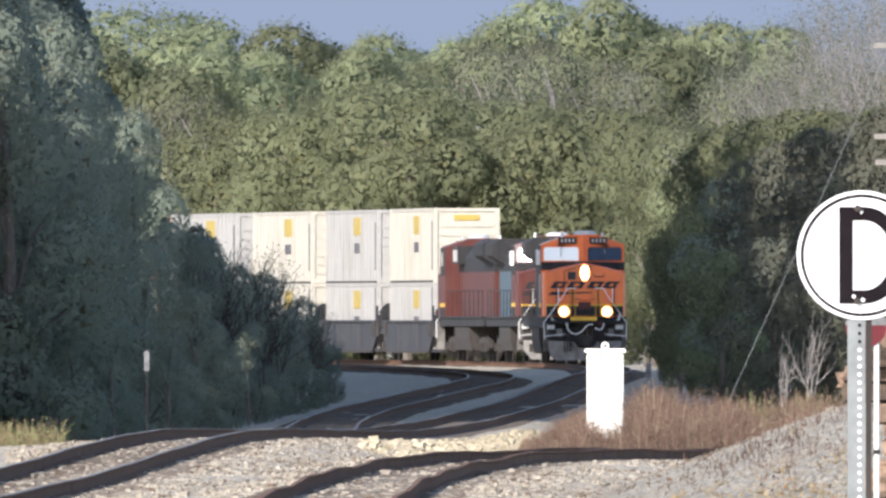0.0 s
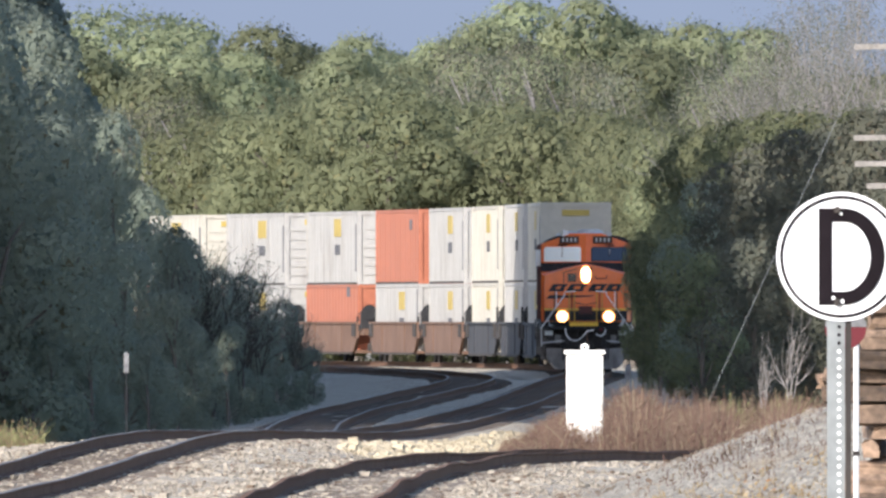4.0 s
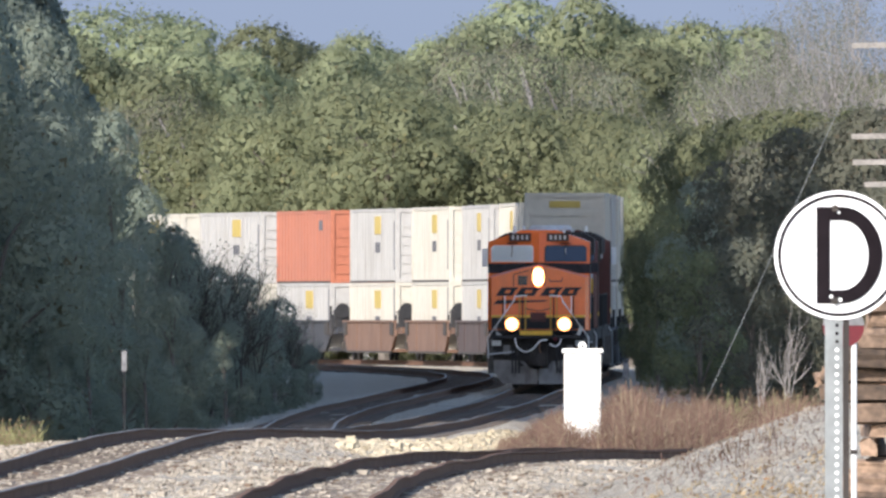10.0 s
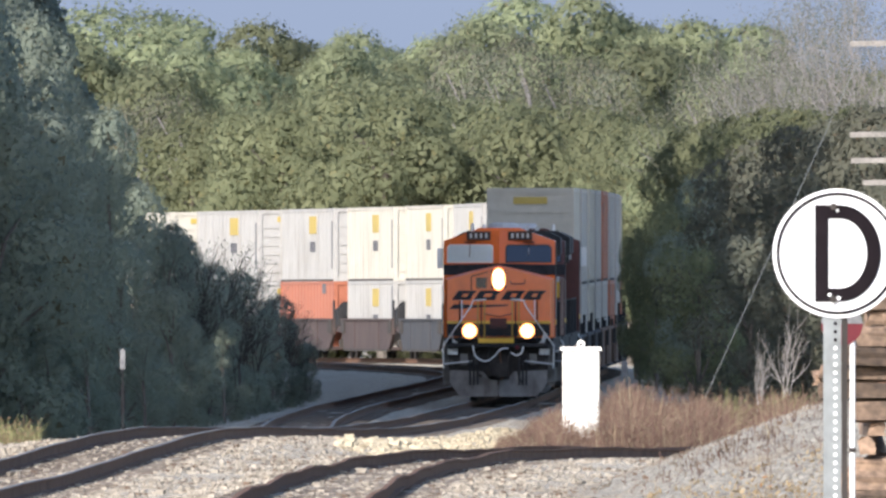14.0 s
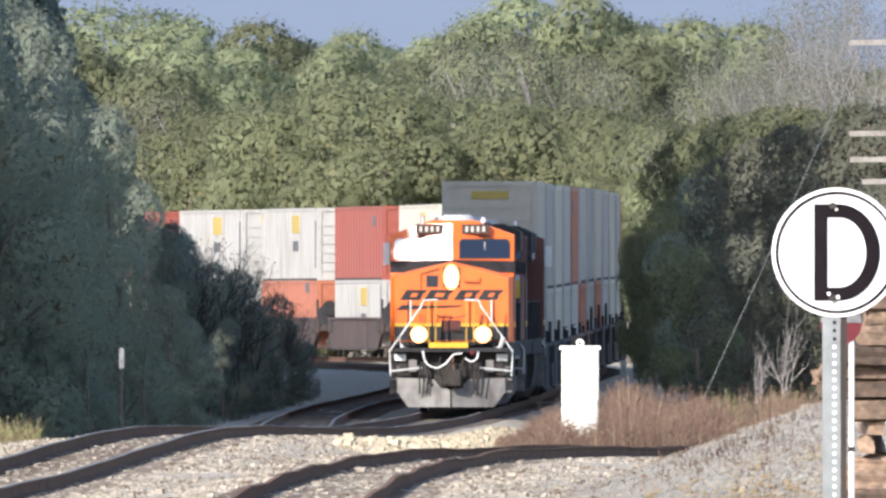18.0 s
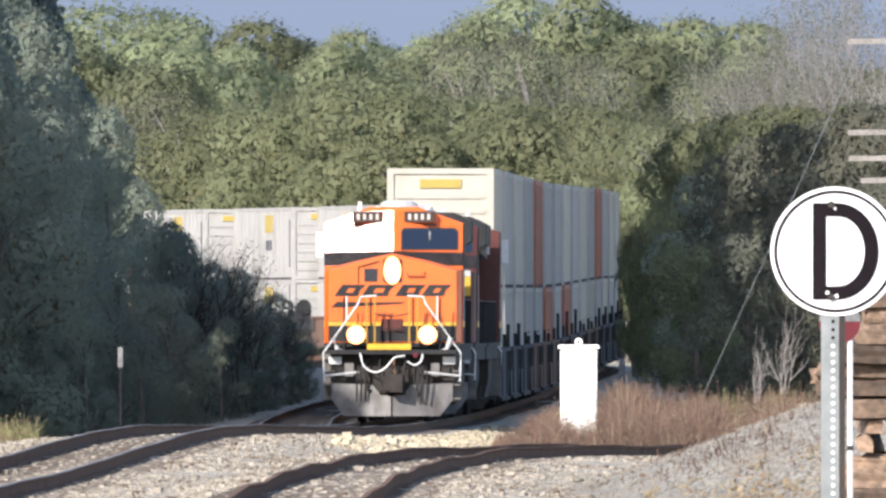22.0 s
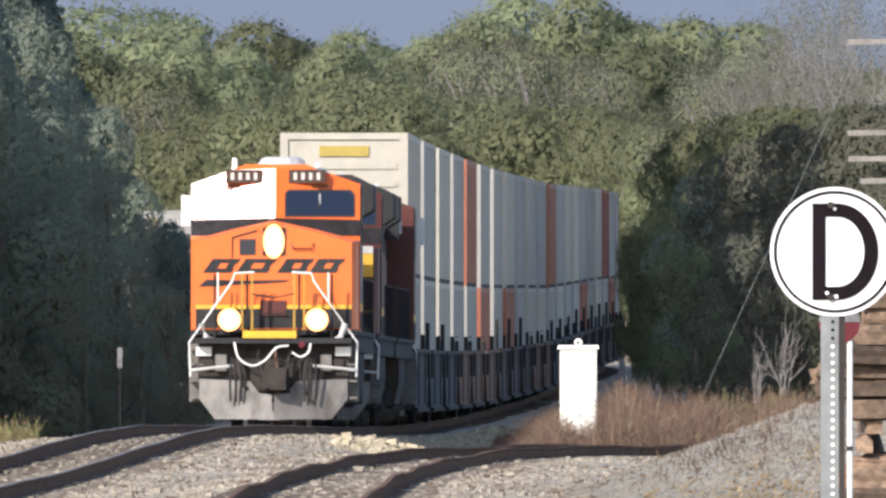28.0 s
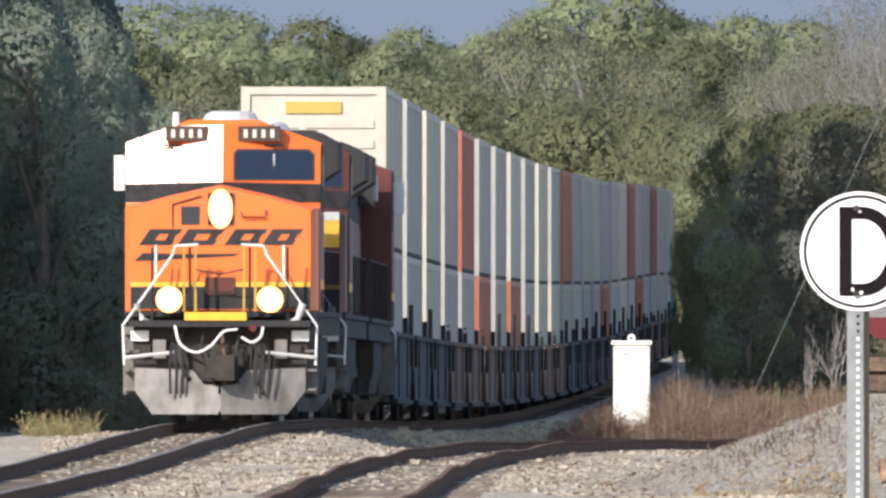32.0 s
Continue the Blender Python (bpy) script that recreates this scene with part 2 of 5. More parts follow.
# Darker leaves put shade into the colour of the right-hand trees.
M_LEAF_SHADE = leaf_mat("dark_olive_leaves", (0.15, 0.155, 0.12), (0.21, 0.215, 0.16), 0.4, (0.16, 0.13, 0.09), 0.08, (0.84, 1.1))
M_WEED = leaf_mat("dead_brown_weeds", (0.123, 0.078, 0.061), (0.257, 0.171, 0.128), 0.25, (0.34, 0.28, 0.18), 0.12)
M_STRAW = leaf_mat("straw_grass", (0.36, 0.29, 0.17), (0.55, 0.45, 0.27), 0.25, (0.30, 0.16, 0.07), 0.06)
M_GREENWEED = leaf_mat("green_weeds", (0.176, 0.184, 0.088), (0.384, 0.376, 0.176), 0.3, (0.24, 0.17, 0.11), 0.4)


def glass_mat():
    m = bpy.data.materials.new("tinted_glass")
    m.use_nodes = True
    b = m.node_tree.nodes["Principled BSDF"]
    b.inputs["Base Color"].default_value = (0.012, 0.018, 0.035, 1)
    b.inputs["Roughness"].default_value = 0.07
    b.inputs["Specular IOR Level"].default_value = 0.6
    b.inputs["Coat Weight"].default_value, b.inputs["Coat Roughness"].default_value = 0.35, 0.2
    return m


M_GLASS = glass_mat()


# Pale metallic colour puts sky glare into one windshield pane.
M_GLARE = mat("mirroring_windshield", (0.62, 0.70, 0.74), 0.3, 0.9, 0.04, 8, 1, 0.0)


def backdrop_mat():
    """Hazy blue sky low over the wood."""
    m = bpy.data.materials.new("low_blue_sky")
    m.use_nodes = True
    n, ln = m.node_tree.nodes, m.node_tree.links
    n.remove(n["Principled BSDF"])
    geo, noi, mx, em = n.new("ShaderNodeNewGeometry"), n.new("ShaderNodeTexNoise"), n.new("ShaderNodeMix"), n.new("ShaderNodeEmission")
    noi.inputs["Scale"].default_value, noi.inputs["Detail"].default_value = 0.02, 3
    mx.data_type = "RGBA"
    mx.inputs["A"].default_value, mx.inputs["B"].default_value = (0.196, 0.238, 0.318, 1), (0.228, 0.272, 0.355, 1)
    ln.new(geo.outputs["Position"], noi.inputs["Vector"])
    ln.new(noi.outputs[0], mx.inputs["Factor"])
    ln.new(mx.outputs["Result"], em.inputs["Color"])
    ln.new(em.outputs[0], n["Material Output"].inputs["Surface"])
    return m


M_SKY = backdrop_mat()

# ---- mesh helpers ----


class Solid:
    """Collects solids of one part and turns them into one mesh."""

    def __init__(self):
        self.v, self.f = [], []

    def add(self, vs, fs):
        k = len(self.v)
        self.v += [tuple(p) for p in vs]
        self.f += [tuple(i + k for i in q) for q in fs]
        return self

    def box(self, x0, x1, y0, y1, z0, z1):
        vs = [(x, y, z) for x in (x0, x1) for y in (y0, y1) for z in (z0, z1)]
        return self.add(vs, [(0, 1, 3, 2), (4, 6, 7, 5), (0, 4, 5, 1), (2, 3, 7, 6), (0, 2, 6, 4), (1, 5, 7, 3)])

    def loft(self, a, b):
        """A closed body between two outlines with as many points each."""
        n = len(a)
        fs = [tuple(range(n))[::-1], tuple(range(n, 2 * n))]
        fs += [(i, (i + 1) % n, n + (i + 1) % n, n + i) for i in range(n)]
        return self.add(list(a) + list(b), fs)

    def tube(self, pts, r0, r1=None, n=6):
        """A bent rod through points, tapering from r0 to r1."""
        r1 = r0 if r1 is None else r1
        pts = [Vector(p) for p in pts]
        rings = []
        for i, p in enumerate(pts):
            d = (pts[min(i + 1, len(pts) - 1)] - pts[max(i - 1, 0)]).normalized()
            s = d.cross(Vector((0, 0, 1) if abs(d.z) < 0.9 else (1, 0, 0))).normalized()
            u = s.cross(d)
            r = r0 + (r1 - r0) * i / (len(pts) - 1)
            rings.append([p + (s * math.cos(2 * math.pi * k / n) + u * math.sin(2 * math.pi * k / n)) * r for k in range(n)])
        vs = [q for ring in rings for q in ring]
        fs = [(i * n + k, i * n + (k + 1) % n, (i + 1) * n + (k + 1) % n, (i + 1) * n + k) for i in range(len(pts) - 1) for k in range(n)]
        fs += [tuple(range(n))[::-1], tuple(range(len(vs) - n, len(vs)))]
        return self.add(vs, fs)

    def mesh(self, name, material, smooth=False):
        me = bpy.data.meshes.new(name)
        me.from_pydata(self.v, [], self.f)
        me.materials.append(material)
        if smooth:
            me.polygons.foreach_set("use_smooth", [True] * len(me.polygons))
        me.update()
        return me


def part(name, solid, material, parent=None, label="", smooth=False, at_pose=None):
    ob = new(name, solid.mesh(name, material, smooth))
    ob.parent = parent
    if at_pose is not None:
        ob.matrix_basis = at_pose
    return tagged(ob, label)


def again(ob, at_pose, parent):
    """The same piece once more, on the same mesh."""
    o = new(ob.name.split(".")[0], ob.data)
    o.parent = parent
    o.matrix_basis = at_pose
    return o


def thing(name, label, category, group="", kind=""):
    return tagged(new(name), label, category, group, kind)


def quads_mesh(name, v, material):
    """A mesh of loose faces from an array of shape (n, corners, 3)."""
    me = bpy.data.meshes.new(name)
    k, c = len(v), v.shape[1]
    me.vertices.add(k * c)
    me.vertices.foreach_set("co", np.asarray(v, dtype=np.float32).ravel())
    me.loops.add(k * c)
    me.loops.foreach_set("vertex_index", np.arange(k * c, dtype=np.int32))
    me.polygons.add(k)
    me.polygons.foreach_set("loop_start", np.arange(0, k * c, c, dtype=np.int32))
    me.materials.append(material)
    me.update(calc_edges=True)
    return me
# ---- plan: level of the line, tracks ----
LEVEL_D = [-3000, 300, 404, 440, 472, 492, 510, 540, 568, 620, 673, 749, 878, 1020, 1100, 1158, 1262, 1400, 5000]
LEVEL_Z = [-0.05, 0.0, 0.05, 0.17, 0.27, 0.28, 0.23, 0.1, -0.04, -0.27, -0.44, -0.55, -0.51, -0.17, -0.1, -0.03, -0.07, -0.18, -0.2]
_d = np.arange(-100.0, 2400.0, 2.0)
_z = np.interp(_d, LEVEL_D, LEVEL_Z)
_z = np.convolve(np.pad(_z, 10, mode="edge"), np.ones(21) / 21, mode="valid")


_r = np.interp(_d, [-3000, 300, 390, 445, 474, 495, 515, 540, 580, 640, 700], [-0.05, 0.05, 0.1, 0.02, 0.03, -0.04, -0.13, -0.24, -0.38, -0.46, -0.49])
_r = np.where(_d > 700, _z, np.convolve(np.pad(_r, 5, mode="edge"), np.ones(11) / 11, mode="valid"))


def level(d):
    return float(np.interp(d, _d, _z))


def level_right(d):
    """The spur lies lower than the main line."""
    return float(np.interp(d, _d, _r))


def main_line():
    """The main track: straight towards the eye, then a spiral into a long left bend."""
    x, y, a, pts = 4.0 - 0.0155 * 1020, 0.0, math.atan(0.0155), []
    for _ in range(1100):
        pts.append((x, y))
        bend = 0.0 if y < 1040 and a > 0 else min(0.0011, 6.9e-6 * max(0, y - 1040)) if y < 1200 and a > -0.2 else 0.0011
        x, y, a = x + 2 * math.sin(a), y + 2 * math.cos(a), a - 2 * bend
    return np.array(pts)


MAIN = main_line()
MAIN_U = np.arange(len(MAIN)) * 2.0


def on_main(u):
    x, y = np.interp(u, MAIN_U, MAIN[:, 0]), np.interp(u, MAIN_U, MAIN[:, 1])
    return Vector((x, y, level(y)))


def smooth_line(knots, step=2.0):
    """A soft curve through (distance, offset) knots."""
    k = np.array(knots, dtype=float)
    d = np.arange(k[0, 0], k[-1, 0], step)
    x = np.interp(d, k[:, 0], k[:, 1])
    w = 15
    x = np.convolve(np.concatenate([2 * x[0] - x[w:0:-1], x, 2 * x[-1] - x[-2:-w - 2:-1]]), np.ones(2 * w + 1) / (2 * w + 1), mode="valid")
    return np.stack([x, d], 1)


SIDING = smooth_line([(560, -3.2), (640, -3.05), (752, -3.25), (850, -2.5), (930, -0.95), (1000, 0.75), (1040, 1.0), (1080, 0.3), (1120, -1.9), (1160, -5.2), (1200, -9.8), (1260, -19), (1330, -32)])
SPUR = smooth_line([(250, -2.6), (330, -1.75), (390, -1.27), (445, -0.7), (474, 0.15), (495, 1.5), (515, 3.4), (540, 6.5), (600, 16), (660, 28)])
MAIN_NEAR = MAIN[(MAIN[:, 1] > 200) & (MAIN[:, 1] < 1420)]


def off_tracks(x, y):
    """Distance to the nearest track's middle, for arrays."""
    best = np.full(x.shape, 99.0)
    for line in (MAIN_NEAR, SIDING, SPUR):
        px = np.interp(y, line[:, 1], line[:, 0], left=999, right=999)
        best = np.minimum(best, np.abs(x - px))
    return best


def ground_z(x, y):
    x, y = np.asarray(x, dtype=float), np.asarray(y, dtype=float)
    xm = np.interp(y, MAIN[:720, 1], MAIN[:720, 0])
    w = np.clip((x - xm - 1.7) / 2.2, 0, 1) * (y < 720)
    z = np.interp(y, _d, _z) * (1 - w) + np.interp(y, _d, _r) * w - 0.34
    d = off_tracks(x, y)
    z = z + 0.15 * np.clip((3.2 - d) / 1.6, 0, 1)
    z = z + 0.035 * np.sin(x * 1.7 + y * 0.31) * np.sin(x * 0.6 - y * 0.11) * np.clip(d - 1.2, 0, 1)
    return z


# ---- ground ----
def ground():
    ys = np.concatenate([[-4000, -1500, -500, -100, 0, 60, 120, 200, 270, 320], np.arange(350, 640, 1.6), np.arange(640, 1420, 6), [1440, 1500, 1600, 1800, 2200, 3000, 4900]])
    xs = np.concatenate([[-4000, -1500, -500, -200, -100, -60, -40, -28, -20], np.arange(-15, 18, 0.42), [20, 26, 34, 50, 80, 140, 300, 800, 2000, 4000]])
    gx, gy = np.meshgrid(xs, ys)
    rng = np.random.default_rng(3)
    gz = ground_z(gx, gy) + rng.normal(0, 0.012, gx.shape) * (np.abs(gx) < 18)
    v = np.stack([gx, gy, gz], -1).reshape(-1, 3)
    nx = len(xs)
    f = [(j * nx + i, j * nx + i + 1, (j + 1) * nx + i + 1, (j + 1) * nx + i) for j in range(len(ys) - 1) for i in range(nx - 1)]
    me = bpy.data.meshes.new("ground")
    me.from_pydata(v.tolist(), [], f)
    me.materials.append(M_GRAVEL)
    me.polygons.foreach_set("use_smooth", [True] * len(f))
    return tagged(new("ground", me), "pale limestone gravel ground of the railway yard", "ground", kind="structure")


ground()


def backdrop():
    """Low sky far behind the wood, a wide shallow bow."""
    s = Solid()
    n = 24
    for k in range(n + 1):
        a = radians(-30 + 60 * k / n)
        s.v += [(4600 * math.sin(a), 4600 * math.cos(a), -20), (4600 * math.sin(a), 4600 * math.cos(a), 260)]
    s.f = [(2 * k, 2 * k + 2, 2 * k + 3, 2 * k + 1) for k in range(n)]
    return tagged(part("backdrop", s, M_SKY, None), "hazy blue-grey sky low behind the wood", "sky", kind="structure")


backdrop()


def stones(name, n, spots, size, material, label, seed, surface=ground_z):
    """Loose broken stones lying on the ground, as one mesh."""
    rng = np.random.default_rng(seed)
    x, y = spots(rng, n)
    z = surface(x, y)
    s = size * rng.lognormal(0, 0.4, n)
    cube = np.array([(a, b, c) for a in (-1, 1) for b in (-1, 1) for c in (-0.6, 0.8)], dtype=float)
    v = cube[None] * (s[:, None, None] * rng.uniform(0.55, 1.2, (n, 8, 3)))
    ang = rng.uniform(0, 6.28, n)
    ca, sa = np.cos(ang)[:, None], np.sin(ang)[:, None]
    vx, vy = v[..., 0] * ca - v[..., 1] * sa, v[..., 0] * sa + v[..., 1] * ca
    v = np.stack([vx + x[:, None], vy + y[:, None], v[..., 2] + z[:, None] + s[:, None] * 0.25], -1)
    q = np.array([(0, 1, 3, 2), (4, 6, 7, 5), (0, 4, 5, 1), (2, 3, 7, 6), (1, 5, 7, 3)])
    f = (np.arange(n)[:, None, None] * 8 + q[None]).reshape(-1, 4)
    me = bpy.data.meshes.new(name)
    me.from_pydata(v.reshape(-1, 3).tolist(), [], f.tolist())
    me.materials.append(material)
    return tagged(new(name, me), label, "gravel", kind="stuff")


def yard_spots(rng, n):
    y = 372 + 190 * rng.uniform(0, 1, n) ** 1.15
    return rng.uniform(-0.0146, 0.0146, n) * y, y


M_STONE = leaf_mat("loose_limestone", (0.17, 0.148, 0.118), (0.62, 0.56, 0.46), 0.0, (0.14, 0.10, 0.075), 0.12)
stones("ballast_stones", 60000, yard_spots, 0.0145, M_STONE, "loose pale grey and tan limestone ballast stones", 5)


def sandy_spots(rng, n):
    y = rng.uniform(505, 730, n)
    x = (rng.uniform(600, 990, n) - 784) * y / FOCAL
    near = off_tracks(x, y) < 1.8
    return np.where(near, 3.2 + 0.004 * (y - 505) + rng.normal(0, 0.25, n), x), y


M_SAND = leaf_mat("sandy_limestone", (0.42, 0.36, 0.25), (0.66, 0.58, 0.42), 0.0, (0.3, 0.25, 0.17), 0.1)
stones("sandy_stones", 14000, sandy_spots, 0.026, M_SAND, "sunlit yellowish sandy gravel beyond the spur", 9)

# ---- tracks ----
RAIL_OUT = [(-0.07, -0.17), (0.07, -0.17), (0.07, -0.155), (0.012, -0.14), (0.012, -0.045), (0.036, -0.03), (0.036, -0.004), (-0.036, -0.004), (-0.036, -0.03), (-0.012, -0.045), (-0.012, -0.14), (-0.07, -0.155)]


def sweep(line, off, outline, name, material, parent, z_add=0.0, d0=240, d1=1420, lev=level):
    pts = line[(line[:, 1] >= d0) & (line[:, 1] <= d1)]
    s = Solid()
    t = np.gradient(pts, axis=0)
    t /= np.linalg.norm(t, axis=1)[:, None]
    n = len(outline)
    for (x, y), (tx, ty) in zip(pts, t):
        z = lev(y) + z_add + (0.016 if lev is level_right else 0.005) * (math.sin(y * 0.23 + off) + 0.7 * math.sin(y * 0.131 + 2 * off) + 0.3 * math.sin(y * 0.71))
        for a, b in outline:
            s.v.append((x + ty * (off + a), y - tx * (off + a), z + b))
    k = len(pts)
    s.f = [(i * n + j, i * n + (j + 1) % n, (i + 1) * n + (j + 1) % n, (i + 1) * n + j) for i in range(k - 1) for j in range(n)]
    s.f += [tuple(range(n)), tuple(range((k - 1) * n, k * n))]
    return part(name, s, material, parent)


TRACKS = []
for line, nm, lab, lo, hi in ((MAIN, "main_track", "main railway track with rusty rails and shiny running tops", 240, 1420),
                              (SIDING, "siding_track", "siding track of rusty rails beside the main line", 562, 1320),
                              (SPUR, "spur_track", "little-used spur track with rusty wavy rails", 252, 655)):
    tr = thing(nm, lab, "railway track", kind="structure")
    TRACKS.append(tr)
    for off in (-0.7525, 0.7525):
        r = sweep(line, off, RAIL_OUT, "rail", M_RAIL, tr, d0=lo, d1=hi, lev=level_right if line is SPUR else level)
        top = sweep(line, off, [(-0.033, -0.006), (0.033, -0.006), (0.03, 0.0), (-0.03, 0.0)], "running_surface", M_RAILTOP if nm != "spur_track" else M_RAIL, r, 0.002, d0=lo, d1=hi, lev=level_right if line is SPUR else level)
        tagged(top, "polished steel rail top" if nm != "spur_track" else "rusty rail top")


# ---- gravel pile ----
PC = (6.45, 398.0, 5.3, 15.0, 1.5)   # middle, half widths, height


def gravel_pile():
    rng = np.random.default_rng(11)
    cx, cy, rx, ry, top = PC
    n, m = 60, 44
    s = Solid()
    for j in range(m + 1):
        r = j / m
        for i in range(n):
            a = 2 * math.pi * i / n
            e = 1 + 0.06 * math.sin(3 * a + 1) + 0.04 * math.sin(7 * a)
            x, y = cx + rx * r * e * math.cos(a), cy + ry * r * e * math.sin(a)
            h = top * (0.5 + 0.5 * math.cos(math.pi * min(1, r))) ** 0.7
            s.v.append((x, y, float(ground_z(x, y)) - 0.03 + h + (rng.normal(0, 0.018) if 0 < j < m else 0)))
    s.f = [(j * n + i, j * n + (i + 1) % n, (j + 1) * n + (i + 1) % n, (j + 1) * n + i) for j in range(m) for i in range(n)]
    ob = part("mound", s, M_PILE, None, smooth=True)
    return tagged(ob, "mound of grey crushed gravel with dry weeds on it", "gravel pile")


gravel_pile()


def pile_z(x, y):
    r = np.sqrt(((x - PC[0]) / PC[2]) ** 2 + ((y - PC[1]) / PC[3]) ** 2)
    return ground_z(x, y) - 0.03 + np.where(r < 1, PC[4] * (0.5 + 0.5 * np.cos(np.pi * np.minimum(1, r))) ** 0.7, 0)


def pile_spots(rng, n):
    r, a = np.sqrt(rng.uniform(0, 1, n)), rng.uniform(0, 6.283, n)
    return PC[0] + PC[2] * r * np.cos(a), PC[1] + PC[3] * r * np.sin(a)


stones("pile_stones", 7000, pile_spots, 0.011, M_STONE, "loose grey stones scattered over the gravel mound", 6, pile_z)

# ---- plants ----
def leaf_tris(rng, centres, normals, size, scatter=0.38):
    """Small bent leaf clumps round centres, facing normals with scatter."""
    n = len(centres)
    nn = normals + rng.normal(0, scatter, (n, 3))
    nn /= np.linalg.norm(nn, axis=1)[:, None]
    h = rng.normal(0, 1, (n, 3))
    a = np.cross(nn, h)
    a /= np.linalg.norm(a, axis=1)[:, None] + 1e-9
    b = np.cross(nn, a)
    s = (size * rng.uniform(0.5, 1.3, n))[:, None]
    fold = nn * s * rng.uniform(-0.3, 0.3, n)[:, None]
    return np.stack([centres - a * s + fold, centres + a * s * 0.5 - b * s * 0.8 - fold, centres + a * s * 0.7 + b * s * 0.7], 1)


def unit(v):
    return v / (np.linalg.norm(v, axis=1)[:, None] + 1e-9)


def crown_mesh(name, seed, height, radius, low, lobes, n, leaf, material, dense=0.7):
    """A crown of boughs, each of several billows; small leaf clumps lie on the billows, larger ones fill them."""
    rng = np.random.default_rng(seed)
    cs, rs, boughs = [], [], []
    count = max(8, lobes // 5)
    for i in range(count):
        h = ((i * 7 % count + rng.uniform(0.1, 0.9)) / count) ** 0.95
        env = radius * math.sqrt(max(0.06, 1 - (abs(h - 0.42) / 0.62) ** 2.2))
        a, r = i * 2.4 + rng.uniform(-0.5, 0.5), env * math.sqrt(rng.uniform(0.1, 1.0)) * 0.72
        big = radius * rng.uniform(0.26, 0.46)
        c = np.array((r * math.cos(a), r * math.sin(a), min(low + (height - low) * h, height - big * 0.8)))
        boughs.append(c)
        cs.append(c)
        rs.append(big * 0.8)
        for _ in range(9):
            w = unit(rng.normal(0, 1, (1, 3)))[0]
            w[2] = abs(w[2]) * 0.8 - 0.25
            k = big * rng.uniform(0.24, 0.54)
            cs.append(c + w * big * 0.72)
            rs.append(k)
    cs, rs, boughs = np.array(cs), np.array(rs), np.array(boughs)
    lift = (height - low) / ((cs[:, 2] + rs).max() - low)
    cs[:, 2] = low + (cs[:, 2] - low) * lift
    boughs[:, 2] = low + (boughs[:, 2] - low) * lift
    centre = np.array((0, 0, low + (height - low) * 0.45))

    def on_billows(m, near, far, keep_in):
        w = rs ** 2 / (rs ** 2).sum()
        pick = rng.choice(len(cs), m, p=w)
        d = unit(rng.normal(0, 1, (m, 3)))
        ripple = 1 + 0.15 * np.sin(d[:, 0] * 9 + pick) * np.sin(d[:, 2] * 8 + pick * 2.0) + 0.09 * np.sin(d[:, 2] * 17 + pick * 3.0)
        c = cs[pick] + d * (rs[pick] * ripple * rng.uniform(near, far, m))[:, None]
        gap = (np.linalg.norm(c[:, None, :] - cs[None], axis=2) / rs[None]).min(axis=1)
        ok = (gap > keep_in) & (c[:, 2] > 0.05) & (d[:, 2] > -0.75) & ((d[:, 1] < 0.4) | (rng.uniform(0, 1, m) < 0.4))
        soft = unit(d + 0.9 * unit(c - centre))
        return c[ok], d[ok], soft[ok]

    c, d, soft = on_billows(int(n * 1.9), 0.9, 1.26 if dense else 1.4, 0.86)
    size = np.where(d[:, 1] > 0.4, leaf * 1.5, leaf)
    tris = leaf_tris(rng, c, d, size)
    soft = soft + rng.normal(0, 0.16, soft.shape)
    if dense:
        c, d, sf = on_billows(int(n * 0.62), 0.84, 0.97, 0.8)
        tris = np.concatenate([tris, leaf_tris(rng, c, d, np.full(len(c), leaf * 2.7), 0.2)])
        soft = np.concatenate([soft, sf])
    me = quads_mesh(name, tris, material)
    me.normals_split_custom_set_from_vertices(np.repeat(unit(soft), 3, 0).tolist())
    return me, boughs


def trunk_solid(seed, height, low, cs, thick):
    rng = np.random.default_rng(seed)
    s = Solid()
    lean = rng.normal(0, 0.03 * height, 2)
    spine = [(lean[0] * k * k, lean[1] * k * k, height * 0.8 * k - 0.1) for k in (0, 0.25, 0.5, 0.75, 1.0)]
    s.tube(spine, thick, thick * 0.25, 7)
    for c in cs[:10]:
        k = min(0.75, max(0.1, (c[2] - 0.25 * height) / (0.8 * height)))
        p = Vector((lean[0] * k * k, lean[1] * k * k, height * 0.8 * k))
        q = Vector(c)
        s.tube([p, p.lerp(q, 0.5) + Vector((0, 0, 0.06 * height)), q], thick * 0.38, thick * 0.1, 5)
    return s


def tree_kind(name, label, category, seed, height, radius, low, lobes, n, leaf, material, bark=None, group="", dense=0.7):
    t = thing(name, label, category, group)
    me, cs = crown_mesh("crown", seed, height, radius, low, lobes, n, leaf, material, dense)
    part("trunk", trunk_solid(seed, height, low, cs, 0.022 * height + 0.03), bark or M_BARK, t)
    c = new("crown", me)
    c.parent = t
    return t


def put(kind, first, x, y, height, base, turn, wide=1.0):
    """Set a tree of that kind at its place, the first time itself, then as copies."""
    k = height / base
    z = float(ground_z(x, y)) - 0.05
    m = pose(x, y, z, 0, 0, turn) @ Matrix.Diagonal((k * wide, k * wide, k, 1))
    if first:
        kind.matrix_basis = m
        return kind
    made = copy_thing(kind, m)
    made.matrix_basis = m
    return made


PLANTED = set()


